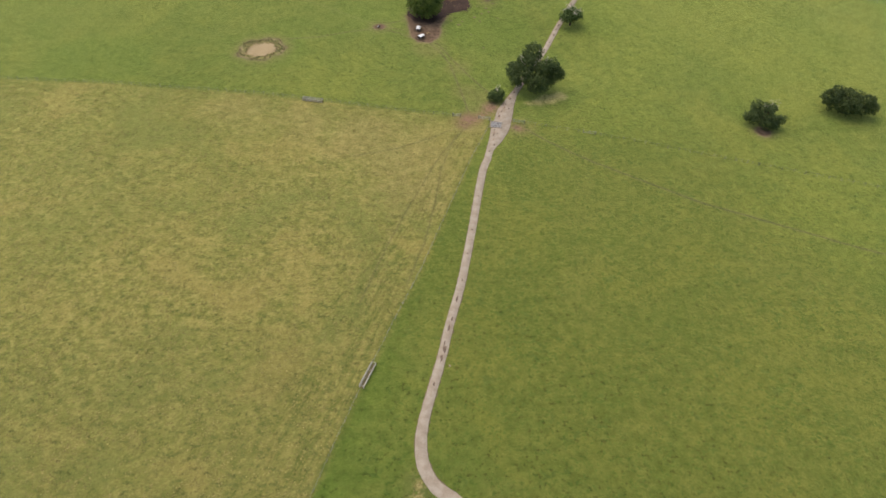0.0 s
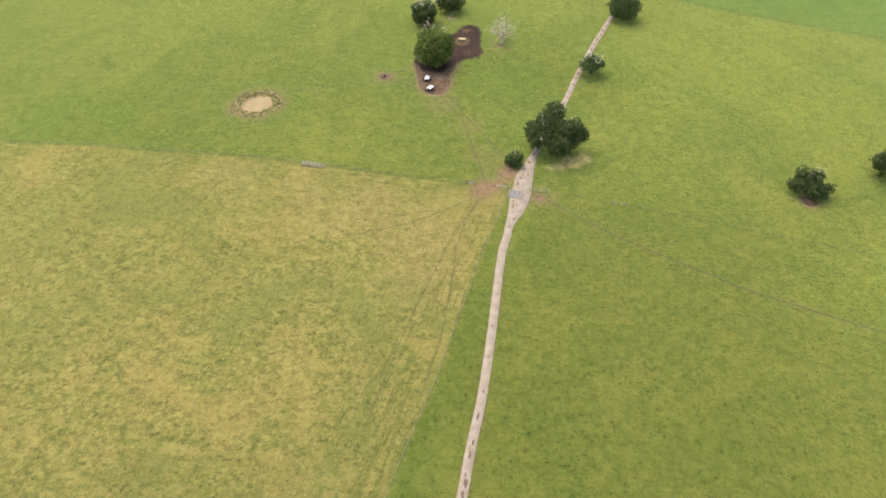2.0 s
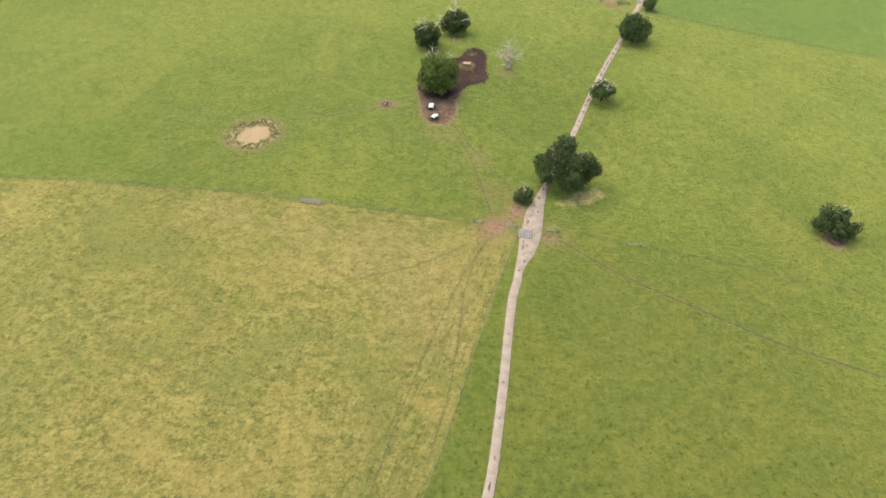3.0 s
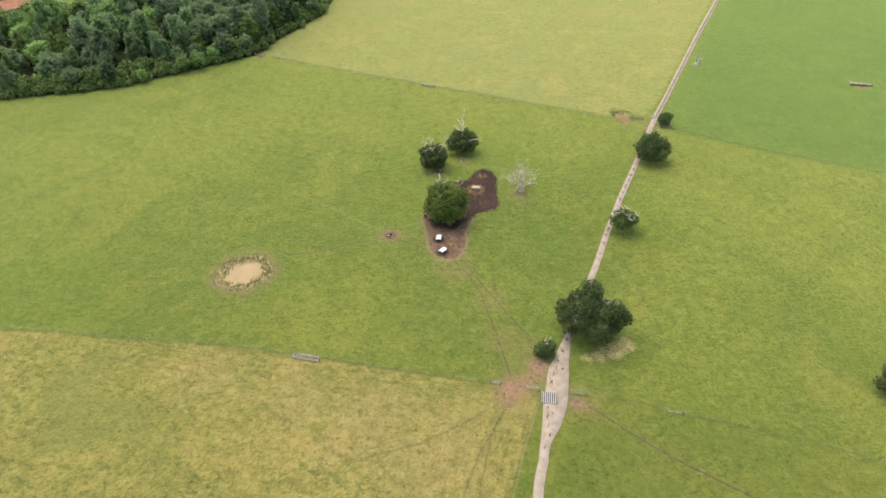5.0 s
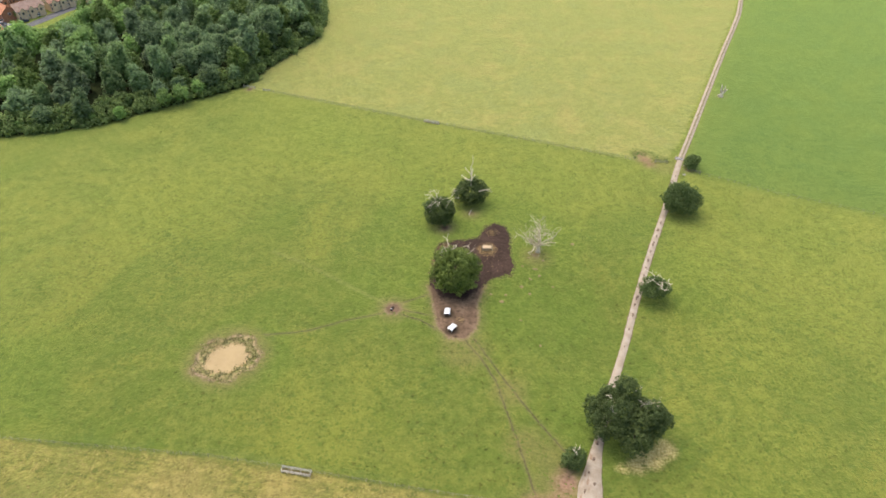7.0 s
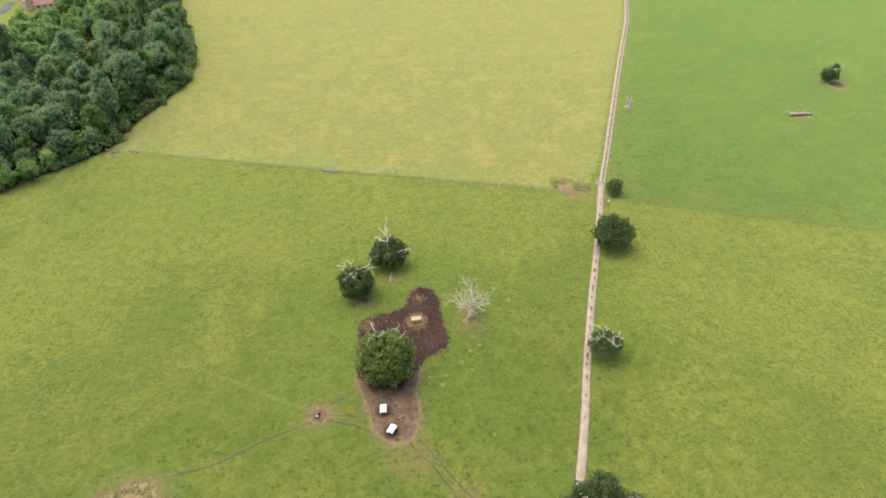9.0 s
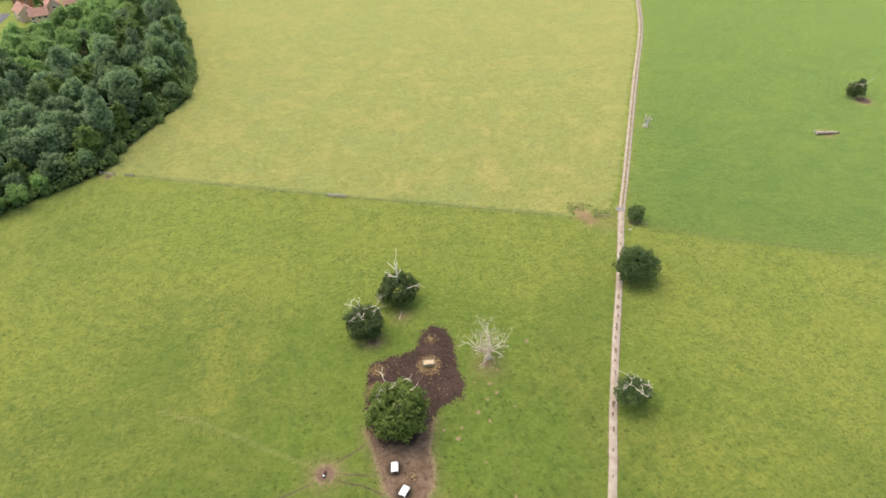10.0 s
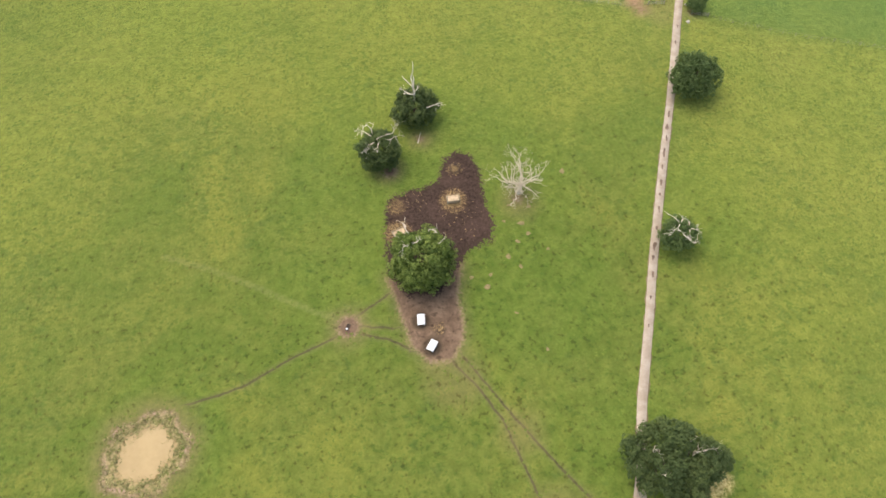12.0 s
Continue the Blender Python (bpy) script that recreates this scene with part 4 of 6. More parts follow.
def single_tree(name, x, y, lobes, leaf_mat, seed, label, trunk=(3.0, 0.4, 4.0), dead=(), leaf=0.42, clump=0.9, floor=1.2, group="parkland trees"):
    rng = random.Random(seed)
    dip = float(hollow(x, y))
    ob = thing(name, pose(x, y, dip), label, "tree", group)
    lobes = [(a, b, c - dip, *size) for a, b, c, *size in lobes]
    dead = [((at[0], at[1], at[2] - dip), *rest) for at, *rest in dead]
    part("trunk", trunk_mesh("trunk", rng, *trunk), ob)
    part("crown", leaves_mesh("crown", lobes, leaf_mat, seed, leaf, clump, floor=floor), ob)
    for row in dead:
        part("dead_limb", dead_mesh("dead_limb", rng, [row]), ob, "bare bleached dead limb")
    return ob


single_tree("oak_tree", 31.3, 187.0, [
    (-0.6, 3.6, 10.7, 3.2, 2.9, 3.3), (-6.4, 4.2, 4.4, 2.3, 2.3, 2.3), (-6.3, 0.8, 4.3, 2.2, 2.2, 2.3), (-5.8, -2.4, 3.8, 1.8, 1.9, 2.0), (5.2, -0.8, 7.4, 3.2, 3.0, 3.1), (8.1, -0.6, 5.6, 2.0, 2.0, 2.0), (-4.2, 2.0, 6.4, 1.7, 1.7, 1.8), (0.4, -5.4, 4.6, 3.0, 2.7, 3.4),
    (-2.2, -0.6, 8.8, 3.0, 2.9, 3.2), (-2.6, -3.8, 6.2, 2.2, 2.1, 2.5), (3.6, 4.4, 4.8, 2.2, 2.1, 2.3), (1.6, -2.2, 8.2, 2.5, 2.3, 2.5), (-3.4, 6.0, 6.2, 1.9, 1.8, 2.1), (3.2, -4.6, 3.8, 1.8, 1.8, 2.0),
    (-0.4, 6.8, 5.8, 1.6, 1.5, 1.8), (5.8, -3.0, 5.0, 1.8, 1.7, 1.9), (6.4, 1.8, 5.6, 1.7, 1.6, 1.7)],
    M_OAK, 11, "large spreading oak with dark green crown beside the track", (5.0, 0.75, 8.0), [
        ((2.4, 0.8, 8.2), (0.9, 0.3, 0.5), 3.4, 0.13, 2), ((2.2, 0.4, 8.0), (0.9, 0.7, 0.45), 2.8, 0.12, 2), ((0.8, 2.6, 11.4), (0.7, 0.3, 0.6), 1.8, 0.08, 1),
        ((-3.0, -1.6, 9.6), (-0.9, 0.1, 0.3), 2.6, 0.09, 1), ((-3.6, 3.2, 9.2), (-0.8, 0.5, 0.35), 2.4, 0.08, 1)], leaf=0.38, clump=0.72)
_r = random.Random(5)
single_tree("thorn_bush", 18.6, 179.4, [(0, 0, 1.9, 2.3, 2.2, 1.9), (1.3, 0.5, 1.8, 1.5, 1.5, 1.5), (-1.1, -0.6, 1.8, 1.6, 1.5, 1.5), (0.2, -1.2, 1.5, 1.4, 1.3, 1.3)], M_THORN, 12,
            "small dark hawthorn bush by the cattle grid", (1.4, 0.16, 1.8), [((0.2, 0.3, 3.6), (0.8, 0.2, 0.5), 1.7, 0.12, 1), ((0.4, 0.2, 3.6), (-0.8, 0.3, 0.4), 1.5, 0.10, 1), ((0.4, 0.3, 3.6), (0.2, -0.7, 0.5), 1.2, 0.10, 0)], leaf=0.34, clump=0.6, floor=0.4)
single_tree("hawthorn_tree", 50.3, 232.1, round_lobes(random.Random(6), 4.1, 2.7, 3.0, 9, 0.6, 0.42), M_THORN, 13, "half-dead hawthorn with bleached top limbs by the track", (2.2, 0.3, 3.2), [
    ((-0.4, 1.4, 5.5), (-0.3, 0.6, 0.8), 2.8, 0.11, 0), ((0.0, 1.2, 5.5), (0.7, 0.4, 0.3), 2.4, 0.10, 1), ((-0.6, 1.0, 5.5), (-0.95, -0.5, 0.0), 3.4, 0.10, 1), ((1.4, 0.4, 5.5), (0.8, 0.3, 0.1), 2.4, 0.09, 2),
    ((-1.4, 0.2, 5.3), (-0.8, -0.6, 0.05), 2.4, 0.09, 1), ((-0.6, -1.2, 5.5), (-0.3, -0.9, -0.05), 2.6, 0.09, 1), ((1.6, -0.4, 5.4), (0.9, -0.5, 0.0), 2.8, 0.10, 2), ((1.0, -0.8, 5.6), (-0.5, -0.8, 0.05), 2.8, 0.10, 2), ((0.4, -2.0, 5.1), (0.2, -0.9, -0.15), 2.4, 0.10, 2)], leaf=0.34, clump=0.62)
single_tree("field_maple", 69.0, 272.0, round_lobes(random.Random(8), 6.3, 5.0, 5.2, 11, 0.44, 0.48), M_THORN, 14, "rounded dense green tree at the track's edge", (3.0, 0.4, 4.5), leaf=0.40, clump=0.8)
single_tree("hawthorn_tree", 81.0, 298.2, round_lobes(_r, 2.8, 2.4, 2.6, 6), M_THORN, 15, "small rounded hawthorn by the far cattle grid", (1.8, 0.22, 2.4), leaf=0.40, clump=0.75, floor=0.8)
single_tree("horse_chestnut", -6.0, 235.4, round_lobes(random.Random(15), 6.9, 6.6, 6.4, 16, 0.62, 0.36) + round_lobes(random.Random(16), 4.8, 3.8, 9.6, 8, 0.6, 0.42)[1:], M_CHESTNUT, 16, "full green domed tree standing in churned mud", (3.2, 0.5, 5.0), [
    ((-1.6, 3.6, 12.4), (-0.4, 0.7, 0.6), 2.6, 0.12, 1), ((2.4, 3.6, 11.8), (0.7, 0.4, 0.5), 2.6, 0.11, 2), ((3.4, 0.6, 11.9), (0.6, -0.5, 0.5), 2.4, 0.09, 1), ((-2.2, 0.4, 12.9), (-0.7, -0.3, 0.5), 2.6, 0.10, 2), ((-1.2, 0.8, 13.3), (0.7, -0.2, 0.4), 2.0, 0.09, 1)], leaf=0.44, clump=0.85)
single_tree("oak_tree", -9.7, 266.0, round_lobes(random.Random(41), 5.0, 4.4, 4.5, 11, 0.6, 0.42), M_OAK, 17, "stag-headed oak with bleached antler limbs above its crown", (3.2, 0.45, 4.5), [
    ((-1.0, 2.4, 7.6), (-0.2, 0.5, 1.0), 3.4, 0.15, 1), ((-1.4, 2.0, 7.4), (-0.95, 0.0, 0.3), 4.0, 0.12, 1), ((0.6, 1.0, 8.0), (0.9, 0.3, 0.35), 4.4, 0.13, 2), ((1.6, 0.2, 7.8), (0.8, -0.5, 0.2), 3.6, 0.12, 2),
    ((0.2, -0.6, 8.4), (0.3, -0.9, 0.1), 3.6, 0.12, 2), ((-1.0, -0.4, 8.2), (-0.6, -0.7, 0.2), 3.4, 0.11, 2), ((-0.2, 0.8, 8.6), (0.1, 0.3, 0.9), 2.0, 0.10, 1)], leaf=0.38, clump=0.75)
single_tree("oak_tree", 0.3, 276.8, [(0, 0, 4.4, 4.2, 3.8, 3.6), (3.4, 0.8, 4.4, 2.6, 2.5, 2.6), (-3.2, -1.0, 3.8, 2.5, 2.5, 2.6), (0.4, -2.8, 3.6, 2.6, 2.2, 2.6), (1.2, 2.6, 5.0, 2.6, 2.3, 2.6), (-1.6, 2.0, 4.6, 2.3, 2.2, 2.3), (2.6, -1.8, 3.8, 2.1, 2.0, 2.2)], M_OAK, 18,
            "stag-headed oak with a tall bare leader", (3.4, 0.45, 4.5), [((0.0, -0.2, 6.2), (0.10, 0.25, 1.0), 7.2, 0.38, 0), ((0.1, 0.2, 8.4), (-0.6, 0.5, 0.7), 2.6, 0.18, 1), ((0.3, 0.2, 9.0), (0.6, 0.1, 0.8), 2.2, 0.14, 1), ((2.6, -2.0, 5.8), (0.95, -0.05, 0.1), 3.2, 0.17, 2)], leaf=0.38, clump=0.75)
single_tree("oak_tree", 102.0, 167.4, [(0, 0, 3.8, 2.9, 2.7, 2.7), (-3.2, -0.6, 3.0, 2.1, 2.0, 2.0), (4.2, -1.4, 3.0, 2.1, 1.9, 1.8), (0.4, -3.2, 2.9, 2.4, 1.9, 2.0), (-1.9, 2.6, 4.6, 2.2, 2.0, 2.0), (2.2, 1.9, 4.4, 2.1, 1.9, 2.0), (-4.8, 0.8, 2.6, 1.2, 1.2, 1.2), (2.6, -3.6, 2.4, 1.3, 1.2, 1.2)], M_OAK, 19,
            "ragged dark oak with a few dead twigs on bare soil", (3.4, 0.5, 5.0), [((1.2, 1.6, 5.6), (0.4, 0.5, 0.9), 2.6, 0.10, 2), ((0.2, 0.4, 6.0), (-0.3, -0.1, 1), 1.8, 0.08, 2)], leaf=0.42, clump=1.15)
single_tree("oak_tree", 131.0, 174.6, [(0, 0, 4.4, 5.0, 4.2, 3.4), (-4.0, 1.0, 4.4, 3.6, 3.4, 3.2), (4.6, -1.4, 4.0, 3.8, 3.2, 2.9), (0.6, -2.6, 3.8, 3.8, 2.8, 2.9), (-2.0, 2.4, 4.6, 3.4, 2.8, 2.8), (7.0, -1.8, 3.6, 2.4, 2.3, 2.3)], M_OAK, 20,
            "low broad oak with dull green crown", (3.0, 0.5, 5.5), leaf=0.42, clump=0.95)
single_tree("oak_tree", 211.0, 360.5, [(0, 0, 3.4, 3.4, 3.0, 2.9), (-2.2, -0.4, 3.2, 2.4, 2.2, 2.3), (3.4, 2.2, 5.2, 1.8, 1.6, 1.5), (1.2, 1.2, 4.2, 2.2, 2.0, 2.0)], M_OAK, 21,
            "broken oak on bare soil with a pale snapped limb", (3.0, 0.4, 3.0), [((1.5, 0.5, 4.5), (0.9, 0.45, 0.45), 8.0, 0.2, 1)], leaf=0.5, clump=0.9)

# the bare dead tree
_r = random.Random(31)
dead = thing("dead_tree", pose(19.9, 251.4, 0), "leafless bleached dead tree with spreading twigs", "tree", "parkland trees")
s = Shape()
s.tube([(0, 0, -0.2), (0, 0, 0.2), (0.05, 0.1, 1.2), (0.1, 0.3, 2.0), (0.0, 0.5, 2.8)], [0.95, 0.66, 0.48, 0.42, 0.30], 9)
part("trunk", s.mesh("trunk", M_DRYWOOD, True), dead)
for k in range(15):
    a = 2 * math.pi * k / 15 + _r.uniform(-0.22, 0.22)
    s = Shape()
    up = (0.35, 0.9, 0.6, 1.7, 0.45)[k % 5] * _r.uniform(0.85, 1.15)
    grow(s, _r, (0.02, 0.25, _r.uniform(1.0, 2.7)), (math.cos(a), math.sin(a) + 0.12, up), _r.uniform(5.0, 6.2), 0.19, 4, sides=5, kink=0.27, forks=(2, 3), taper=0.5)
    part("limb", s.mesh("limb", M_DRYWOOD, True), dead)

# stump with broken uprights, fallen trunk, fallen branch
_r = random.Random(33)
stump = thing("dead_snag", pose(111.9, 354.6, 0), "pale broken dead trunk standing in the lush field", "dead tree")
s = Shape()
s.tube([(0, 0, -0.2), (0, 0, 0.3), (0.1, 0, 1.5), (0.1, 0.1, 2.4)], [1.1, 0.85, 0.7, 0.55], 9)
part("trunk", s.mesh("trunk", M_DEAD, True), stump)
for pts, radii in (([(-0.2, 0, 1.9), (-0.7, 0.1, 3.2), (-0.6, 0.2, 4.6), (-0.9, 0.2, 5.6)], [0.5, 0.42, 0.3, 0.1]), ([(0.3, 0.1, 2.0), (0.7, 0.2, 3.0), (0.9, 0.1, 4.2), (0.8, 0.2, 4.9)], [0.48, 0.38, 0.28, 0.1]),
                   ([(0.5, 0.0, 1.7), (1.3, 0.1, 2.3), (1.9, 0.1, 3.2), (2.2, 0.2, 3.6)], [0.34, 0.28, 0.2, 0.08]), ([(-0.5, -0.1, 0.8), (-1.2, -0.2, 0.9), (-1.9, -0.2, 0.6)], [0.4, 0.3, 0.1])):
    part("limb", Shape().tube(pts, radii, 7).mesh("limb", M_DRYWOOD, True), stump)
log = thing("fallen_tree", pose(178.6, 334.6, 0, 0, 0, -6), "long grey fallen tree trunk lying on the grass", "log")
s = Shape()
s.tube([(-4.4, 0.1, 0.75), (-3.0, 0, 0.62), (0, 0.1, 0.55), (3.0, -0.1, 0.45), (5.0, 0.05, 0.36)], [0.85, 0.66, 0.56, 0.46, 0.34], 9)
part("trunk", s.mesh("trunk", M_LOG, True), log)
for at, way, length, rad in (((-4.2, 0, 0.8), (-0.5, 0.9, 0.6), 1.6, 0.3), ((-4.2, 0, 0.7), (-0.8, -0.7, 0.5), 1.4, 0.28), ((-4.3, 0.1, 0.9), (-0.4, 0.1, 1), 1.3, 0.26), ((2.5, 0, 0.6), (0.6, 0.8, 0.5), 1.6, 0.14)):
    part("limb", dead_mesh("limb", _r, [(at, way, length, rad, 0)], 6), log)
s = Shape()
grow(s, _r, (0, 0, 0.10), (0.25, 1, 0.02), 2.8, 0.10, 0, sides=6, kink=0.12)
br = new("fallen_branch", s.mesh("fallen_branch", M_DEAD, True))
br.location = (-0.4, 269.3, 0)
tagged(br, "bleached fallen branch lying on bare soil", "branch")

# ---- the wood ----
def wood_tree(seed, r, rz, mat, count=7, low=8.6):
    rng = random.Random(seed)
    ob = thing("woodland_tree", pose(0, 0, 0), "tall broadleaved tree in a closed dark green wood", "tree", "trees of the wood")
    s = Shape()
    s.tube([(0, 0, -0.3), (0, 0, 3), (0.2, 0.1, 9.5)], [0.42, 0.32, 0.16], 7)
    part("trunk", s.mesh("trunk", M_BARK, True), ob)
    lobes = round_lobes(rng, r * 0.92, rz, low, count, 0.56, 0.44)
    for k in range(3):
        lobes.append((rng.uniform(-0.35, 0.35) * r, rng.uniform(-0.35, 0.35) * r, low + rz * rng.uniform(0.5, 0.95), r * rng.uniform(0.30, 0.42), r * rng.uniform(0.30, 0.42), rz * rng.uniform(0.34, 0.46)))
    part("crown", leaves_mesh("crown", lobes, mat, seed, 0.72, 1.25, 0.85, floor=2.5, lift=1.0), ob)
    return ob


LIMES = [(-152, 471, 17), (-135, 482, 15), (-120, 462, 13), (-138, 452, 11), (-108, 476, 12), (-120, 500, 14), (-112, 518, 12), (-190, 404, 15), (-200, 384, 15), (-174, 398, 10), (-168, 412, 10), (-178, 425, 12), (-225, 376, 12)]
_r = random.Random(77)
kinds = [wood_tree(101, 5.6, 5.8, M_WOOD_DARK), wood_tree(102, 4.6, 6.8, M_WOOD_DARK, 9), wood_tree(103, 5.8, 5.4, M_OLIVE, 8), wood_tree(104, 5.2, 5.6, M_ASH),
         wood_tree(105, 5.4, 5.4, M_LIME, 10), wood_tree(106, 4.2, 6.6, M_GREY_LEAF, 8), wood_tree(107, 4.4, 7.2, M_OLIVE, 9, 9.0), wood_tree(108, 6.4, 5.0, M_WOOD_DARK, 10), wood_tree(109, 5.0, 6.0, M_GREY_LEAF, 9), wood_tree(110, 6.0, 5.0, M_LIME, 12, 8.2)]
taken = []
for ob in kinds:
    ob.matrix_basis = pose(-150 - 12 * len(taken), 372 - 3 * len(taken), 0)
    taken.append((ob.matrix_basis.translation.x, ob.matrix_basis.translation.y, 5.0))
BACK = WOOD[11:]
tries = 0
for gx, gy, gs in ((-98.0, 371.5, 0.98), (-90.5, 389.0, 0.9)):
    copy_thing(kinds[3], pose(gx, gy, 0, 0, 0, gx * 5) @ Matrix.Diagonal((gs, gs, gs, 1)))
    taken.append((gx, gy, 5.0 * gs))
while len(taken) < 282 and tries < 40000:
    tries += 1
    x, y = _r.uniform(-268, -66), _r.uniform(285, 585)
    d = float(signed(np.array([[x, y]]), WOOD)[0])
    size = _r.uniform(0.78, 1.26) * (0.74 if d < 6 else 1.0)
    behind = float(beside(np.array([[x, y]]), [BACK])[1][0])
    size *= 0.56 + 0.44 * min(1.0, behind / 22)
    if d < 3.2 or any((x - a) ** 2 + (y - b) ** 2 < (3.6 * (size + c / 5.0)) ** 2 for a, b, c in taken):
        continue
    back = behind < 30 or float(spots(np.array([[x, y]]), LIMES)[0]) > 0
    pick = _r.random()
    k = 4 if (back and pick < 0.66) else 9 if (back and pick < 0.86) else 3 if pick > 0.86 else 4 if pick > 0.83 else _r.choice((0, 0, 1, 1, 2, 5, 6, 6, 7, 8))
    copy_thing(kinds[k], pose(x, y, 0, 0, 0, _r.uniform(0, 360)) @ Matrix.Diagonal((size, size, size * _r.uniform(0.85, 1.2), 1)))
    taken.append((x, y, 5.0 * size))

for gx, gy, gs in ((-116.0, 346.6, 0.62), (-111, 353.5, 0.55), (-121.8, 343.4, 0.58), (-136, 332.5, 0.45), (-171, 323.5, 0.34), (-181, 320, 0.4), (-146, 330, 0.3)):
    copy_thing(kinds[4], pose(gx, gy, -1.5 * gs, 0, 0, gx * 11) @ Matrix.Diagonal((gs, gs, gs, 1)))

# low shrubs along the wood's edge, joined
edge_line = smooth_line([(x, y, 0) for x, y in WOOD[1:12]], 3.0)
rows = []
for p in edge_line:
    rows.append((p[0] + _r.uniform(-4.5, -1.0), p[1] + _r.uniform(0, 2.0), _r.uniform(1.0, 2.0), _r.uniform(1.8, 2.9), _r.uniform(1.8, 2.9), _r.uniform(1.6, 2.6)))
for p in edge_line:
    rows.append((p[0] + _r.uniform(-11.0, -5.0), p[1] + _r.uniform(2.0, 7.0), _r.uniform(2.2, 4.2), _r.uniform(2.6, 3.8), _r.uniform(2.6, 3.8), _r.uniform(2.6, 4.0)))
shrubs = new("undergrowth", leaves_mesh("undergrowth", rows, M_HEDGE, 140, 0.7, 1.1, 0.9, floor=0.1))
tagged(shrubs, "dense bramble and shrub edge under the wood", "undergrowth", kind="stuff")


# young bright growth along the street side of the wood, joined
rows = []
for p in smooth_line([(x, y, 0) for x, y in WOOD[13:23]], 2.4):
    for _ in range(2):
        q = _r.uniform(2.2, 3.6)
        rows.append((p[0] + _r.uniform(-2.5, 5.0), p[1] + _r.uniform(-5.0, 2.5), _r.uniform(1.4, 4.4), q, q, q * _r.uniform(0.8, 1.1)))
young = new("young_growth", leaves_mesh("young_growth", rows, M_LIME, 141, 0.7, 1.1, 0.8, floor=0.1))
tagged(young, "bright green young trees and scrub beside the street", "scrub", kind="stuff")


# ---- fences and gates ----
POST = Shape().box((-0.045, -0.045, -0.25), (0.045, 0.045, 1.2), bevel=0.012).mesh("post", M_POST)


def wire_fence(line, label, gap=3.2):
    pts = [Vector((x, y, 0)) for x, y in line]
    ob = thing("wire_fence", pose(pts[0].x, pts[0].y, 0), label, "fence", "field fences")
    rng = random.Random(int(pts[0].x * 7) + 3)
    tops = []
    for a, b in zip(pts, pts[1:]):
        n = max(1, round((b - a).length / gap))
        for k in range(n):
            p = a.lerp(b, k / n) - pts[0]
            tops.append(p)
    tops.append(pts[-1] - pts[0])
    for p in tops:
        part("post", POST, ob, "", Matrix.Translation(p) @ pose(0, 0, 0, rng.uniform(-4, 4), rng.uniform(-4, 4), rng.uniform(0, 90)))
    for z in (0.35, 0.75, 1.1):
        s = Shape()
        s.tube([p + Vector((0, 0, z)) for p in tops], [0.012] * len(tops), 3)
        part("wire", s.mesh("wire", M_WIRE), ob)


wire_fence(FENCE_SW, "post and wire fence along the hay field")
wire_fence(FENCE_W, "post and wire fence between hay and pasture")
wire_fence(FENCE_E, "post and wire fence across the open pasture")
wire_fence(FENCE_N, "post and wire fence below the mown field")
wire_fence(FENCE_NE, "post and wire fence beside the lush field")


def field_gate(a, b, mat, label, bars=5):
    a, b = Vector((*a, 0)), Vector((*b, 0))
    size, turn = (b - a).length, math.degrees(math.atan2(b.y - a.y, b.x - a.x))
    ob = thing("field_gate", pose(a.x, a.y, 0, 0, 0, turn), label, "gate", "field gates")
    for x in (0, size):
        part("gate_post", Shape().tube([(x, 0, -0.3), (x, 0, 1.4)], [0.11, 0.10], 8).mesh("gate_post", M_POST, True), ob)
    for k in range(bars):
        z = 0.22 + k * 0.24
        part("bar", Shape().box((0.16, -0.02, z), (size - 0.16, 0.02, z + 0.06), bevel=0.01).mesh("bar", mat), ob)
    for x in (0.18, size / 2, size - 0.22):
        part("upright", Shape().box((x - 0.04, -0.05, 0.18), (x + 0.04, 0.05, 1.26), bevel=0.01).mesh("upright", mat), ob)
    s = Shape()
    s.tube([(0.2, 0.05, 0.25), (size - 0.2, 0.05, 1.2)], [0.025, 0.025], 5)
    part("brace", s.mesh("brace", mat), ob)


field_gate((12.5, 168.5), (16.1, 167.7), M_RAIL, "grey timber field gate beside the cattle grid")
field_gate((4.4, 169.8), (6.8, 169.5), M_RAIL, "short grey timber hurdle in the fence line", 4)
field_gate((23.4, 166.9), (26.9, 166.3), M_GREEN_STEEL, "green painted steel gate at the track")
field_gate((44.8, 161.8), (48.4, 160.9), M_RAIL, "pale timber hurdle in the pasture fence", 2)
field_gate((69.2, 301.7), (73.6, 301.1), M_POST, "weathered gate by the far track")
field_gate((79.6, 296.2), (83.4, 294.2), M_POST, "weathered hurdle by the far track", 4)
field_gate((-94.4, 361.8), (-89.2, 360.4), M_STEEL, "galvanised gate at the corner of the wood")
field_gate((-85.4, 358.8), (-82.4, 357.8), M_STEEL, "short galvanised hurdle near the wood", 4)


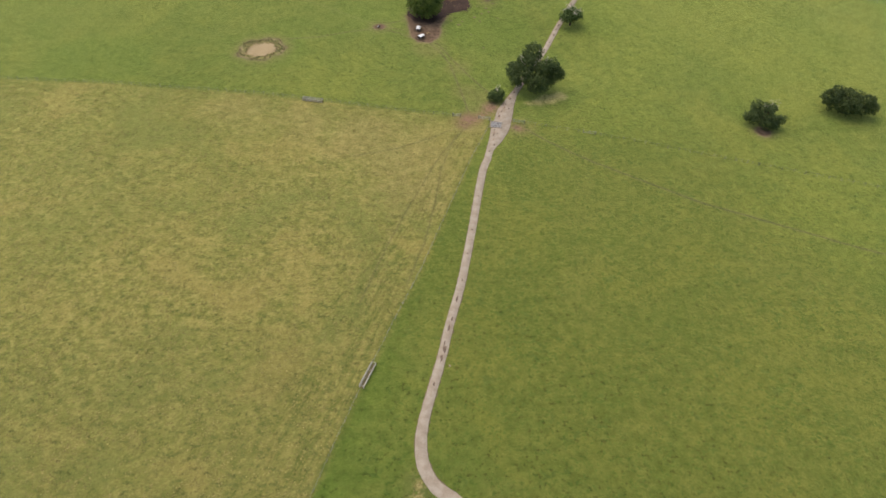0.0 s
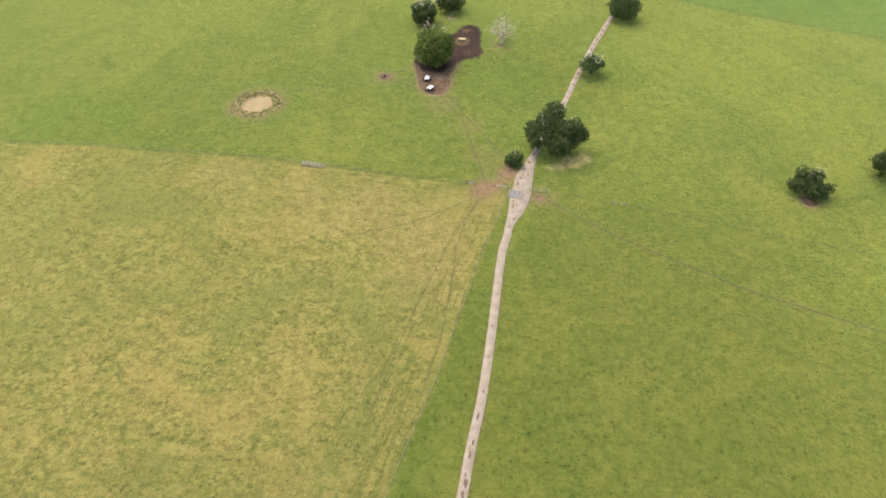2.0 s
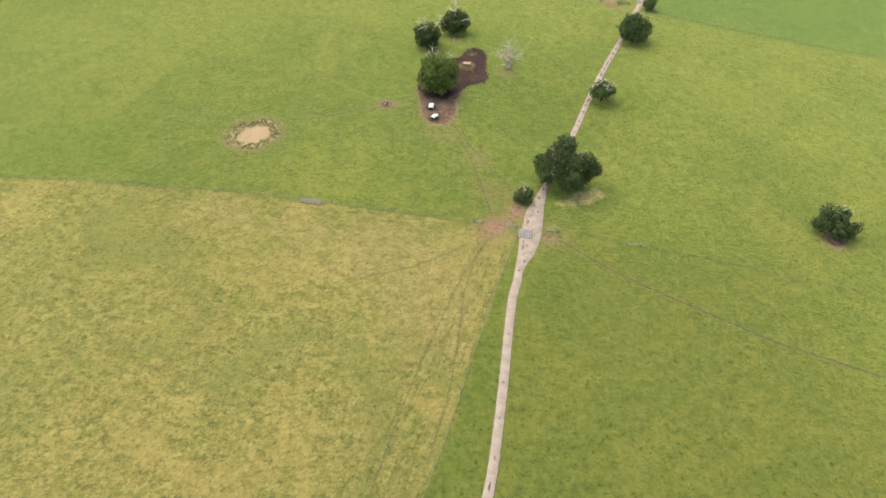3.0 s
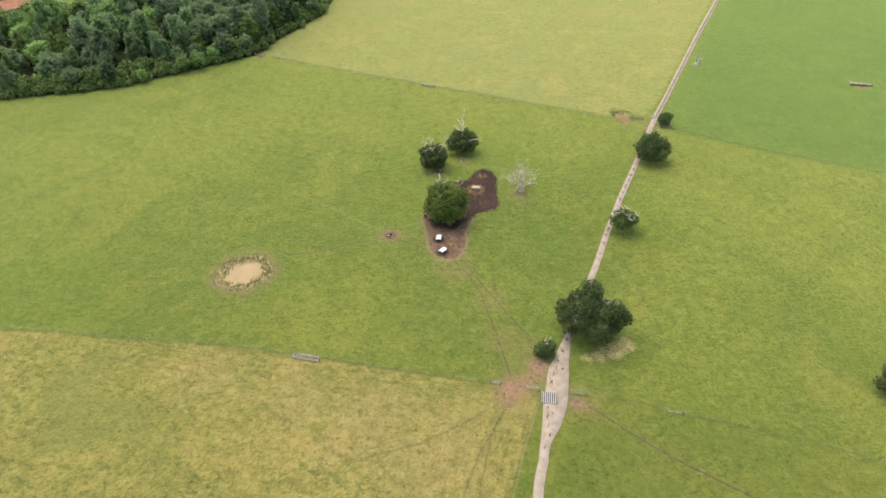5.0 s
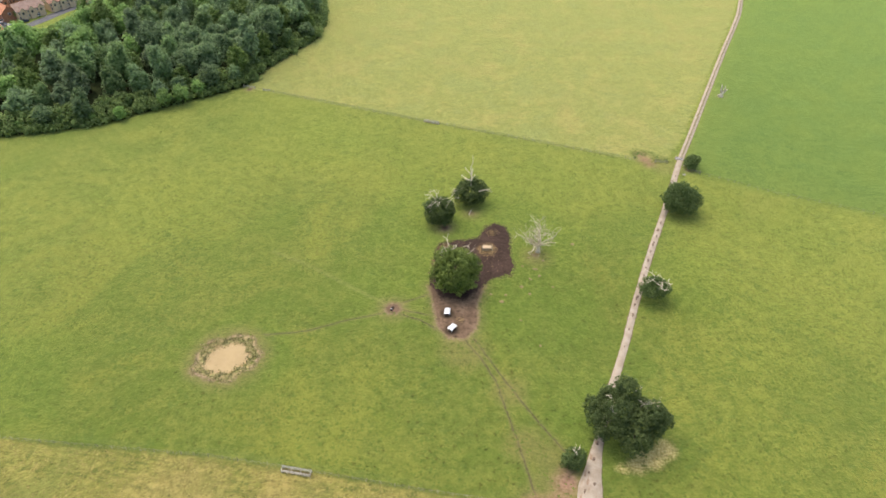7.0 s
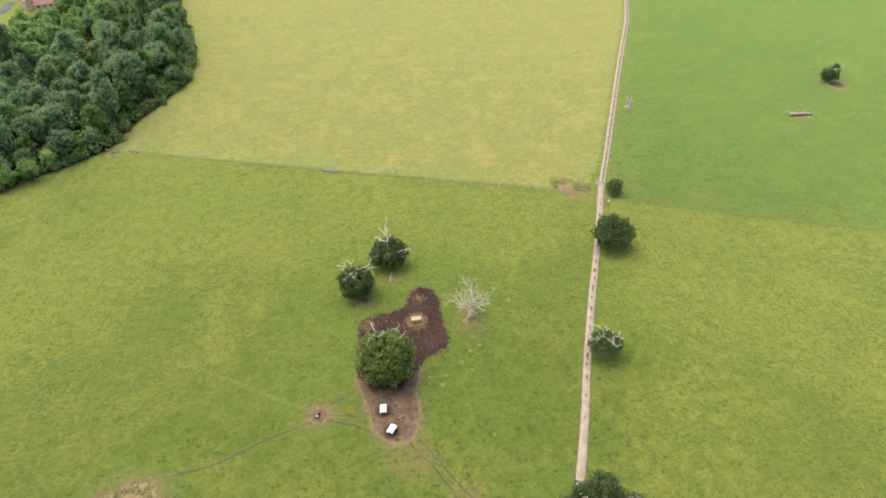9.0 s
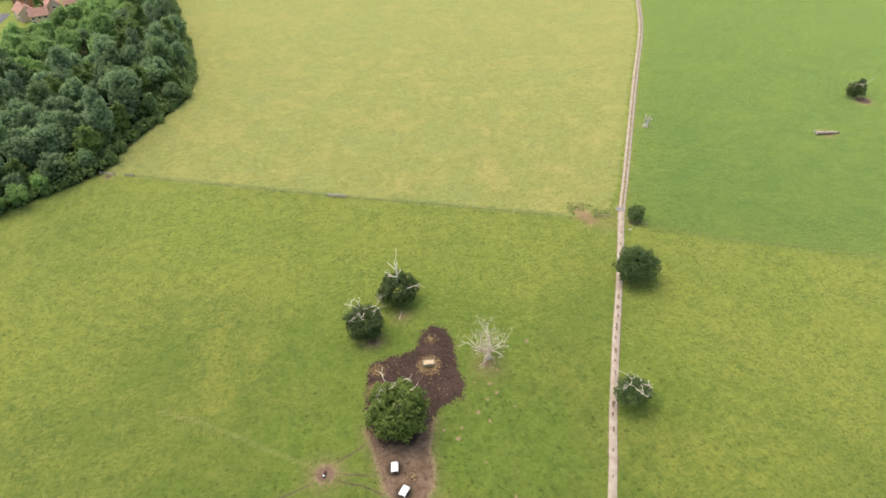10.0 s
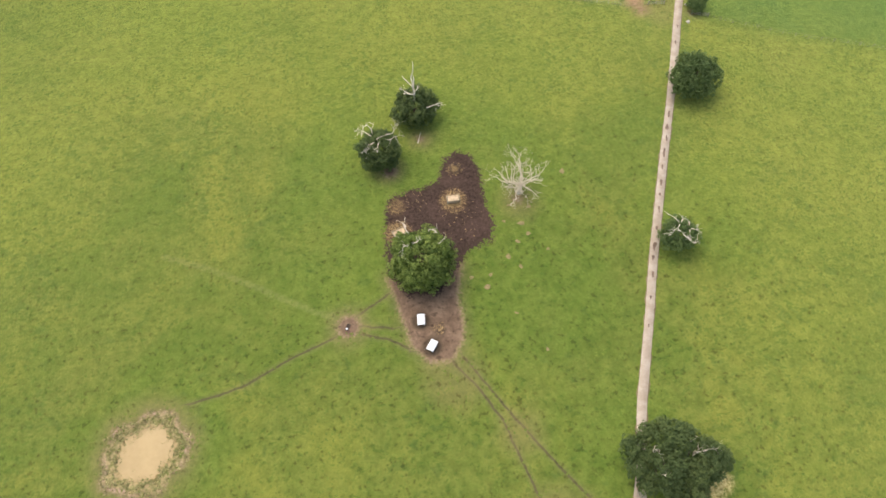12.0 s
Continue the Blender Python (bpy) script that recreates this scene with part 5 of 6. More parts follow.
def timber_pen(a, b, width, label):
    """A long narrow enclosure of posts and rails."""
    a, b = Vector((*a, 0)), Vector((*b, 0))
    size, turn = (b - a).length, math.degrees(math.atan2(b.y - a.y, b.x - a.x))
    ob = thing("rail_pen", pose(a.x, a.y, 0, 0, 0, turn), label, "pen", "rail pens")
    for side in (-width / 2, width / 2):
        for k in range(6):
            x = size * k / 5
            part("post", Shape().box((x - 0.06, side - 0.06, -0.2), (x + 0.06, side + 0.06, 1.1), bevel=0.02).mesh("post", M_RAIL), ob)
        for z in (0.3, 0.6, 0.92):
            part("rail", Shape().box((-0.1, side - 0.035, z), (size + 0.1, side + 0.035, z + 0.11), bevel=0.015).mesh("rail", M_RAIL), ob)
    for x in [size * k / 3 for k in range(4)]:
        part("cross_rail", Shape().box((x - 0.05, -width / 2, 0.86), (x + 0.05, width / 2, 0.95), bevel=0.015).mesh("cross_rail", M_RAIL), ob)
    part("trodden_floor", Shape().box((-0.1, -width / 2 + 0.07, -0.02), (size + 0.1, width / 2 - 0.07, 0.04)).mesh("trodden_floor", M_SHOULDER), ob, "trodden brown grass inside the rails")


timber_pen((-44.4, 177.95), (-38.1, 176.75), 1.1, "grey timber rail pen standing in the fence line")
timber_pen((-15.9, 71.2), (-13.75, 77.0), 1.0, "grey timber rail pen beside the hay fence")
timber_pen((-15.4, 331.7), (-9.8, 329.8), 0.8, "grey timber rail pen in the far fence")


def cattle_grid(x, y, turn, w, d, bars, label):
    ob = thing("cattle_grid", pose(x, y, 0.03, 0, 0, turn), label, "cattle grid", "cattle grids")
    # no hole: a flat near-black slab gives the shade between the bars
    part("pit", Shape().box((-w / 2, -d / 2, 0.0), (w / 2, d / 2, 0.05)).mesh("pit", M_PIT_SHADE), ob, "flat dark slab painted as the shaded pit under the bars")
    for lo, hi in (((-w / 2 - 0.22, -d / 2 - 0.2, 0), (w / 2 + 0.22, -d / 2, 0.11)), ((-w / 2 - 0.22, d / 2, 0), (w / 2 + 0.22, d / 2 + 0.2, 0.11)),
                   ((-w / 2 - 0.22, -d / 2, 0), (-w / 2, d / 2, 0.11)), ((w / 2, -d / 2, 0), (w / 2 + 0.22, d / 2, 0.11))):
        part("kerb", Shape().box(lo, hi, bevel=0.02).mesh("kerb", M_SLEEPER), ob)
    step = w / bars
    bar = Shape().box((-step * 0.30, -d / 2, 0.06), (step * 0.30, d / 2, 0.10), bevel=0.01).mesh("bar", M_STEEL)
    for k in range(bars):
        part("bar", bar, ob, "", pose(-w / 2 + step * (k + 0.5), 0, 0))
    for side in (-1, 1):
        s = Shape()
        x0 = side * (w / 2 + 0.3)
        for yy in (-d / 2, 0, d / 2):
            s.tube([(x0, yy, -0.15), (x0, yy, 0.9)], [0.05, 0.05], 6)
        s.tube([(x0, -d / 2, 0.88), (x0, d / 2, 0.88)], [0.04, 0.04], 6).tube([(x0, -d / 2, 0.5), (x0, d / 2, 0.5)], [0.04, 0.04], 6)
        part("side_rail", s.mesh("side_rail", M_POST), ob)


cattle_grid(18.0, 165.5, -8, 3.3, 3.0, 7, "steel barred cattle grid with brown timber kerbs in the track")
cattle_grid(79.0, 304.2, -24, 2.5, 1.8, 7, "small steel cattle grid across the far track")

# ---- feeding ground ----
def shelter_feeder(x, y, turn):
    ob = thing("covered_feeder", pose(x, y, 0, 0, 0, turn), "white-roofed covered cattle feeder on bare earth", "feeder", "covered feeders")
    for sx in (-0.62, 0.62):
        for sy in (-0.9, 0.9):
            part("leg", Shape().box((sx - 0.05, sy - 0.05, -0.05), (sx + 0.05, sy + 0.05, 0.95), bevel=0.01).mesh("leg", M_STEEL), ob)
    s = Shape().box((-0.6, -0.92, 0.25), (-0.55, 0.92, 0.7)).box((0.55, -0.92, 0.25), (0.6, 0.92, 0.7)).box((-0.6, -0.92, 0.25), (0.6, -0.87, 0.7)).box((-0.6, 0.87, 0.25), (0.6, 0.92, 0.7)).box((-0.6, -0.92, 0.25), (0.6, 0.92, 0.32))
    part("trough", s.mesh("trough", M_DARKBOX), ob, "dark feed trough")
    m = pose(0, 0, 1.0, 0, -13, 0)
    part("roof_panel", Shape().box((-0.78, -1.18, 0.0), (0.34, 1.18, 0.05), m, 0.012).mesh("roof_panel", M_WHITE), ob, "white sheet roof")
    m = pose(0.33, 0, 1.075, 0, 24, 0)
    part("roof_panel", Shape().box((0.0, -1.18, 0.0), (0.52, 1.18, 0.05), m, 0.012).mesh("roof_panel", M_WHITE), ob, "white sheet roof")


shelter_feeder(-8.15, 224.9, -8)
shelter_feeder(-7.0, 219.0, -38)


def hay_feeder(x, y, turn, half=False):
    ob = thing("hay_feeder", pose(x, y, 0, 0, 0, turn), "steel hay feeder holding a straw bale on muddy ground", "hay feeder", "hay feeders")
    w, d = 1.45, 0.85
    for sx in (-w, w):
        for sy in (-d, d):
            part("leg", Shape().tube([(sx, sy, -0.05), (sx, sy, 1.15)], [0.045, 0.045], 6).mesh("leg", M_POST), ob)
    for z in (0.45, 1.12):
        s = Shape().tube([(-w, -d, z), (w, -d, z)], [0.035] * 2, 5).tube([(-w, d, z), (w, d, z)], [0.035] * 2, 5).tube([(-w, -d, z), (-w, d, z)], [0.035] * 2, 5).tube([(w, -d, z), (w, d, z)], [0.035] * 2, 5)
        part("rail", s.mesh("rail", M_POST), ob)
    bm = bmesh.new()
    bmesh.ops.create_cube(bm, size=1.0)
    bmesh.ops.subdivide_edges(bm, edges=list(bm.edges), cuts=5, use_grid_fill=True)
    for v in bm.verts:
        n = noise.noise_vector(v.co * 5 + Vector((x, y, 0)))
        v.co = Vector((v.co.x * 2.5, v.co.y * 1.35, 0.12 + (v.co.z + 0.5) * (0.6 if half else 1.0))) + n * 0.10
    me = bpy.data.meshes.new("bale")
    bm.to_mesh(me)
    bm.free()
    me.materials.append(M_BALE)
    part("bale", me, ob, "straw-coloured hay bale")


hay_feeder(4.5, 252.0, -2)
hay_feeder(-8.9, 246.0, 20, True)

ring = thing("ring_feeder", pose(6.5, 260.2, 0), "round steel ring feeder with leftover straw", "hay feeder", "hay feeders")
for z in (0.25, 0.65, 1.05):
    s = Shape().tube([(1.15 * math.cos(a), 1.15 * math.sin(a), z) for a in [2 * math.pi * k / 20 for k in range(21)]], [0.03] * 21, 5)
    part("hoop", s.mesh("hoop", M_DARKBOX), ring)
for k in range(12):
    a = 2 * math.pi * k / 12
    s = Shape().tube([(1.15 * math.cos(a), 1.15 * math.sin(a), -0.05), (1.15 * math.cos(a), 1.15 * math.sin(a), 1.06)], [0.025] * 2, 5)
    part("upright", s.mesh("upright", M_DARKBOX), ring)


def litter(name, rows, material, seed, label, length=0.26):
    """Loose stalks strewn on the ground round some places: x, y, radius, how many."""
    r = np.random.RandomState(seed)
    verts = []
    for x, y, rad, n in rows:
        a, d = r.rand(n) * 6.283, rad * np.sqrt(r.rand(n)) * (0.55 + 0.45 * r.rand(n))
        p = np.stack([x + d * np.cos(a), y + d * np.sin(a), 0.05 + 0.10 * r.rand(n)], 1)
        t, ln = r.rand(n) * 3.1416, length * (0.5 + r.rand(n))
        u = np.stack([np.cos(t) * ln, np.sin(t) * ln, 0.06 * r.normal(size=n)], 1)
        w = np.stack([-np.sin(t), np.cos(t), 0 * t], 1) * (0.05 + 0.05 * r.rand(n, 1))
        verts.append(np.stack([p - u / 2 - w / 2, p + u / 2 - w, p + u / 2 + w / 2, p - u / 2 + w], 1).reshape(-1, 3))
    verts = np.concatenate(verts)
    ob = new(name, quick_mesh(name, verts, np.arange(len(verts)), 4, material))
    return tagged(ob, label, name, kind="stuff")


litter("straw", [(4.5, 252.0, 3.4, 620), (6.5, 260.2, 1.0, 50), (6.5, 260.2, 2.6, 110), (-9.2, 246.4, 3.3, 560), (-9.3, 245.8, 1.3, 300), (-8.5, 252.8, 2.6, 110), (5, 247, 6, 50), (-4.9, 222.6, 1.6, 60), (-4, 254, 4, 30)], M_STRAW, 51, "loose trampled straw strewn over black mud")

# lick bucket, stones and molehills
lick = thing("water_trough", pose(-23.2, 226.6, 0, 0, 0, 62), "small dark water trough with white valve box on trampled earth", "trough")
s = Shape().box((-0.65, -0.28, -0.02), (0.65, -0.22, 0.45)).box((-0.65, 0.22, -0.02), (0.65, 0.28, 0.45)).box((-0.65, -0.22, -0.02), (-0.59, 0.22, 0.45)).box((0.59, -0.22, -0.02), (0.65, 0.22, 0.45)).box((-0.6, -0.22, -0.02), (0.6, 0.22, 0.1))
part("basin", s.mesh("basin", M_DARKBOX), lick)
part("ballcock_box", Shape().box((-0.64, -0.21, 0.30), (-0.30, 0.21, 0.50), bevel=0.02).mesh("ballcock_box", M_WHITE), lick, "white valve box")


def lump(name, r, h, seed, material):
    bm = bmesh.new()
    bmesh.ops.create_icosphere(bm, subdivisions=2, radius=1.0)
    for v in bm.verts:
        n = noise.noise(v.co * 1.7 + Vector((seed * 3.1, 0, 0)))
        v.co = Vector((v.co.x * r, v.co.y * r, max(v.co.z, -0.25) * h)) * (1 + 0.6 * n)
    me = bpy.data.meshes.new(name)
    bm.to_mesh(me)
    bm.free()
    me.materials.append(material)
    me.polygons.foreach_set("use_smooth", [True] * len(me.polygons))
    return me


MOLEHILLS = [(21.0, 247.2), (16.8, 248.3), (14.5, 244.4), (18.1, 243.3), (19.1, 240.5), (13.3, 235.8), (15.4, 233.0), (8.5, 232.3), (4.3, 232.4), (7.1, 229.6), (11.7, 222.8), (31.1, 254.8), (16.1, 214.0), (22.4, 236.0), (16.2, 239.0)]
hills = [lump("molehill", 0.6, 0.12, k, M_MOLE) for k in range(4)]
_r = random.Random(9)
for k, (x, y) in enumerate(MOLEHILLS):
    ob = new("molehill", hills[k % 4])
    size = _r.uniform(0.6, 1.15)
    ob.matrix_basis = pose(x, y, float(hollow(x, y)), 0, 0, _r.uniform(0, 360)) @ Matrix.Diagonal((size * _r.uniform(0.8, 1.9), size * _r.uniform(0.7, 1.1), size * 0.7, 1))
    tagged(ob, "low crumbly heap of fresh brown earth in grass", "molehill", "molehills")
# two pale boulders, and the smallest: a brown lump of unknown kind
for k, (x, y, r) in enumerate(((77.6, 293.4, 0.5), (2.9, 76.8, 0.26), (79.4, 299.6, 0.4))):
    ob = new("boulder", lump("boulder", r, r * 0.8, 20 + k, M_SLEEPER if r < 0.3 else M_STONE))
    ob.location = (x, y, 0.05)
    tagged(ob, "small dull brown lump beside the track" if r < 0.3 else "pale weathered boulder beside the track", "boulder", "trackside boulders")


# ---- rank grass: small splayed blades, denser along fences ----
def tufts(name, material, seed, count, box, wanted, label, tall=(0.08, 0.24), wide=0.26):
    r = np.random.RandomState(seed)
    p = np.stack([box[0] + (box[2] - box[0]) * r.rand(count * 3), box[1] + (box[3] - box[1]) * r.rand(count * 3)], 1)
    p = p[wanted(p, r)][:count]
    n = len(p)
    base = np.column_stack([p, ground_height(p) - 0.02])
    h, s = tall[0] + (tall[1] - tall[0]) * r.rand(n, 1), wide * (0.5 + r.rand(n, 1))
    turn = r.rand(n) * 6.283
    out = []
    for k in range(4):
        a = turn + k * 1.571 + r.normal(0, 0.3, n)
        way, side = np.stack([np.cos(a), np.sin(a), 0 * a], 1), np.stack([-np.sin(a), np.cos(a), 0 * a], 1)
        out.append(np.stack([base - side * s * 0.45, base + side * s * 0.45, base + way * s * 1.2 + np.array([0, 0, 1.0]) * h], 1))
    verts = np.concatenate(out, 1).reshape(-1, 3)
    ob = new(name, quick_mesh(name, verts, np.arange(len(verts)), 3, material))
    return tagged(ob, label, "grass", kind="stuff")


M_WEED = plain("pond_weed", (0.18, 0.19, 0.065), (0.36, 0.31, 0.14), 0.6, 0.9, island=0.35)


def clear(p):
    """Off the track, the bare ground and the water."""
    ok = beside(p, [TRACK])[1] > 1.6
    ok &= (beside(p, [TRACK[17:23]])[1] > 3.3) & (signed(p, MUD) < -0.4) & (signed(p, BARE) < -0.6) & (signed(p, WOOD) < 0)
    return ok & (pond_radius(p[:, 0], p[:, 1]) > POND_R + 0.8)


def patchy(p, r, scale, level):
    f = np.sin(p[:, 0] * scale + 2 * np.sin(p[:, 1] * scale * 0.7)) * np.cos(p[:, 1] * scale * 0.9 + 1.7 * np.sin(p[:, 0] * scale * 0.6))
    return f + r.normal(0, 0.5, len(p)) > level


tufts("grass_tufts", M_TUFT, 61, 26000, (-125, 45, 150, 345), lambda p, r: clear(p) & (signed(p, HAY) < 0) & (signed(p, MOWN) < 0) & (signed(p, LUSH) < 0) & patchy(p, r, 0.5, 0.1), "rank green tussocks scattered through the grazed pasture")
tufts("hay_tufts", M_TUFT_HAY, 62, 30000, (-150, 40, 16, 190), lambda p, r: (signed(p, HAY) > 0.5) & patchy(p, r, 0.6, 0.0), "pale seeding hay grass standing in tussocks", (0.10, 0.24), 0.19)
tufts("nettle_bed", M_TUFT_LUSH, 63, 520, (60, 299, 78, 312), lambda p, r: (spots(p, [(64.0, 308.6, 1.7), (67.6, 308.0, 1.5), (70.8, 304.4, 1.5), (73.2, 303.4, 1.2), (62.6, 305.6, 1.0)]) + r.normal(0, 0.8, len(p)) > 0), "dark nettles round the bare gateway", (0.10, 0.24), 0.30)
tufts("pond_weeds", M_WEED, 64, 560, (-75, 198, -53, 221), lambda p, r: (pond_radius(p[:, 0], p[:, 1]) > POND_R * 1.0 - np.abs(r.normal(0, 1.2, len(p)))) & (pond_radius(p[:, 0], p[:, 1]) < POND_R + 2.6 + r.normal(0, 0.4, len(p))), "dark weeds and rushes round the silty pond", (0.30, 0.46), 0.26)


# ---- houses behind the wood ----
def house(x, y, turn, w, d, eaves, rise, wall, tile, label, windows=3):
    ob = thing("house", pose(x, y, 0, 0, 0, turn), label, "house", "houses behind the wood")
    s = Shape()
    hw, hd = w / 2, d / 2
    s.solid([(-hw, -hd, -0.2), (hw, -hd, -0.2), (hw, hd, -0.2), (-hw, hd, -0.2), (-hw, -hd, eaves), (hw, -hd, eaves), (hw, hd, eaves), (-hw, hd, eaves), (-hw, 0, eaves + rise), (hw, 0, eaves + rise)],
            [(0, 1, 5, 4), (2, 3, 7, 6), (1, 2, 6, 9, 5), (3, 0, 4, 8, 7), (3, 2, 1, 0)])
    part("wall", s.mesh("wall", wall), ob)
    for side in (-1, 1):
        s = Shape()
        o, t = 0.4, 0.14
        e = eaves - o * rise / hd
        a, b = (-hw - o, side * (hd + o), e), (hw + o, side * (hd + o), e)
        c, q = (hw + o, 0, eaves + rise), (-hw - o, 0, eaves + rise)
        low = [a, b, c, q]
        s.solid(low + [(vx, vy, vz + t) for vx, vy, vz in low], [(0, 1, 2, 3), (7, 6, 5, 4), (0, 4, 5, 1), (1, 5, 6, 2), (2, 6, 7, 3), (3, 7, 4, 0)])
        part("roof_slope", s.mesh("roof_slope", tile), ob)
    part("chimney", Shape().box((hw * 0.5 - 0.4, -0.3, eaves + rise * 0.5), (hw * 0.5 + 0.4, 0.3, eaves + rise + 1.1), bevel=0.04).mesh("chimney", M_BRICK), ob)
    for side in (-1, 1):
        for row in ((1.0, 2.3), (eaves - 1.7, eaves - 0.5)):
            for k in range(windows):
                cx = -hw + w * (k + 0.5) / windows
                if side < 0 and k == windows // 2 and row[0] < 1.5:
                    part("door", Shape().box((cx - 0.5, -hd - 0.06, 0), (cx + 0.5, -hd, 2.1), bevel=0.02).mesh("door", M_DARKBOX), ob)
                    continue
                y0, y1 = sorted((side * hd, side * (hd + 0.07)))
                win = part("window", Shape().box((cx - 0.75, y0, row[0]), (cx + 0.75, y1, row[1]), bevel=0.02).mesh("window", M_FRAME), ob)
                y2, y3 = sorted((side * (hd + 0.072), side * (hd + 0.09)))
                part("pane", Shape().box((cx - 0.62, y2, row[0] + 0.12), (cx + 0.62, y3, row[1] - 0.12)).mesh("pane", M_GLASS), win)
    for side in (-1, 1):
        x0, x1 = sorted((side * hw, side * (hw + 0.07)))
        win = part("window", Shape().box((x0, -0.7, eaves - 1.6), (x1, 0.7, eaves - 0.3), bevel=0.02).mesh("window", M_FRAME), ob)
        x2, x3 = sorted((side * (hw + 0.072), side * (hw + 0.09)))
        part("pane", Shape().box((x2, -0.58, eaves - 1.48), (x3, 0.58, eaves - 0.42)).mesh("pane", M_GLASS), win)
    return ob


def terrace(x, y, turn, w, d, wall, tile, label, gables):
    """A row of houses with small front gables."""
    ob = house(x, y, turn, w, d, 4.8, 3.0, wall, tile, label, gables * 2)
    step = w / gables
    for k in range(gables):
        cx, hd = -w / 2 + step * (k + 0.5), d / 2
        s = Shape()
        a, f = step * 0.28, -hd - 1.2
        s.solid([(cx - a, f, -0.2), (cx + a, f, -0.2), (cx + a, -hd + 0.1, -0.2), (cx - a, -hd + 0.1, -0.2), (cx - a, f, 4.9), (cx + a, f, 4.9), (cx + a, -hd + 2.5, 4.9), (cx - a, -hd + 2.5, 4.9), (cx, f, 6.4), (cx, -hd + 2.5, 6.4)],
                [(0, 1, 5, 8, 4), (1, 2, 6, 5), (3, 0, 4, 7), (2, 3, 7, 9, 6), (4, 8, 9, 7), (5, 6, 9, 8)])
        gable = part("gable", s.mesh("gable", wall), ob)
        for side in (-1, 1):
            e, t = (cx + side * (a + 0.25), 4.7), 0.12
            low = [(e[0], f - 0.25, e[1]), (cx, f - 0.25, 6.45), (cx, -hd + 2.6, 6.45), (e[0], -hd + 2.6, e[1])]
            if side > 0:
                low = low[::-1]
            s = Shape()
            s.solid(low + [(vx, vy, vz + t) for vx, vy, vz in low], [(3, 2, 1, 0), (4, 5, 6, 7), (0, 1, 5, 4), (1, 2, 6, 5), (2, 3, 7, 6), (3, 0, 4, 7)])
            part("roof_slope", s.mesh("roof_slope", tile), gable)
        part("pane", Shape().box((cx - 0.5, f - 0.03, 3.0), (cx + 0.5, f + 0.02, 4.2)).mesh("pane", M_GLASS), gable)


M_TILE_ORANGE = plain("orange_roof_tile", (0.46, 0.20, 0.11), (0.60, 0.30, 0.18), 0.6, 0.85, 0.03, island=0.15)
RED, CREAM_RED = "red-tiled brick house behind the trees", "cream rendered house with red tiled roof"
house(-168, 557, 10, 17, 8, 5.2, 3.4, M_BRICK, M_TILE, RED, 4)
house(-165, 534, -55, 10, 8, 5.0, 3.2, M_CREAM, M_TILE, CREAM_RED)
house(-155, 526, 14, 9, 7.5, 5.0, 3.0, M_CREAM, M_TILE, CREAM_RED)
house(-152, 541, -70, 11, 7.5, 5.4, 3.6, M_CREAM, M_TILE, CREAM_RED)
house(-142, 543, 12, 9, 7.5, 5.0, 3.2, M_CREAM, M_TILE, CREAM_RED)
house(-136, 560, 10, 10, 7.5, 5.0, 3.2, M_CREAM, M_TILE, CREAM_RED)
house(-185, 575, 20, 14, 8, 5.0, 3.2, M_BRICK, M_TILE, RED, 4)
terrace(-227.5, 446.5, 52, 14, 9, M_CREAM, M_TILE_BROWN, "cream terrace with brown tiled roof and small gables", 3)
terrace(-211.5, 467, 51, 32, 9, M_CREAM, M_TILE, "cream terrace with red tiled roof and small gables", 7)
terrace(-245, 462, 52, 22, 9, M_BRICK, M_TILE_BROWN, "brick terrace with brown tiled roof and small gables", 5)
house(-236, 441, -38, 9, 7.5, 4.8, 3.2, M_BRICK, M_TILE_ORANGE, "brick house with orange tiled roof behind the trees")
house(-244, 430, -38, 9, 7.5, 4.8, 3.2, M_BRICK, M_TILE_ORANGE, "brick house with orange tiled roof behind the trees")
house(-231, 413, 50, 13, 8, 4.6, 3.2, M_BRICK, M_TILE_ORANGE, "brick house with orange tiled roof behind the trees", 4)
house(-228, 482, 52, 14, 8, 5.0, 3.2, M_BRICK, M_TILE, RED, 4)
for gx, gy, gs in ((-231, 441, 0.34), (-218, 455, 0.3), (-161, 546, 0.5), (-147, 532, 0.36), (-159, 540, 0.36), (-178, 560, 0.6), (-145, 552, 0.5), (-198, 500, 0.5), (-224, 421, 0.3)):
    copy_thing(kinds[4 if gs < 0.45 else 3], pose(gx, gy, 0, 0, 0, gx * 7) @ Matrix.Diagonal((gs, gs, gs, 1)))
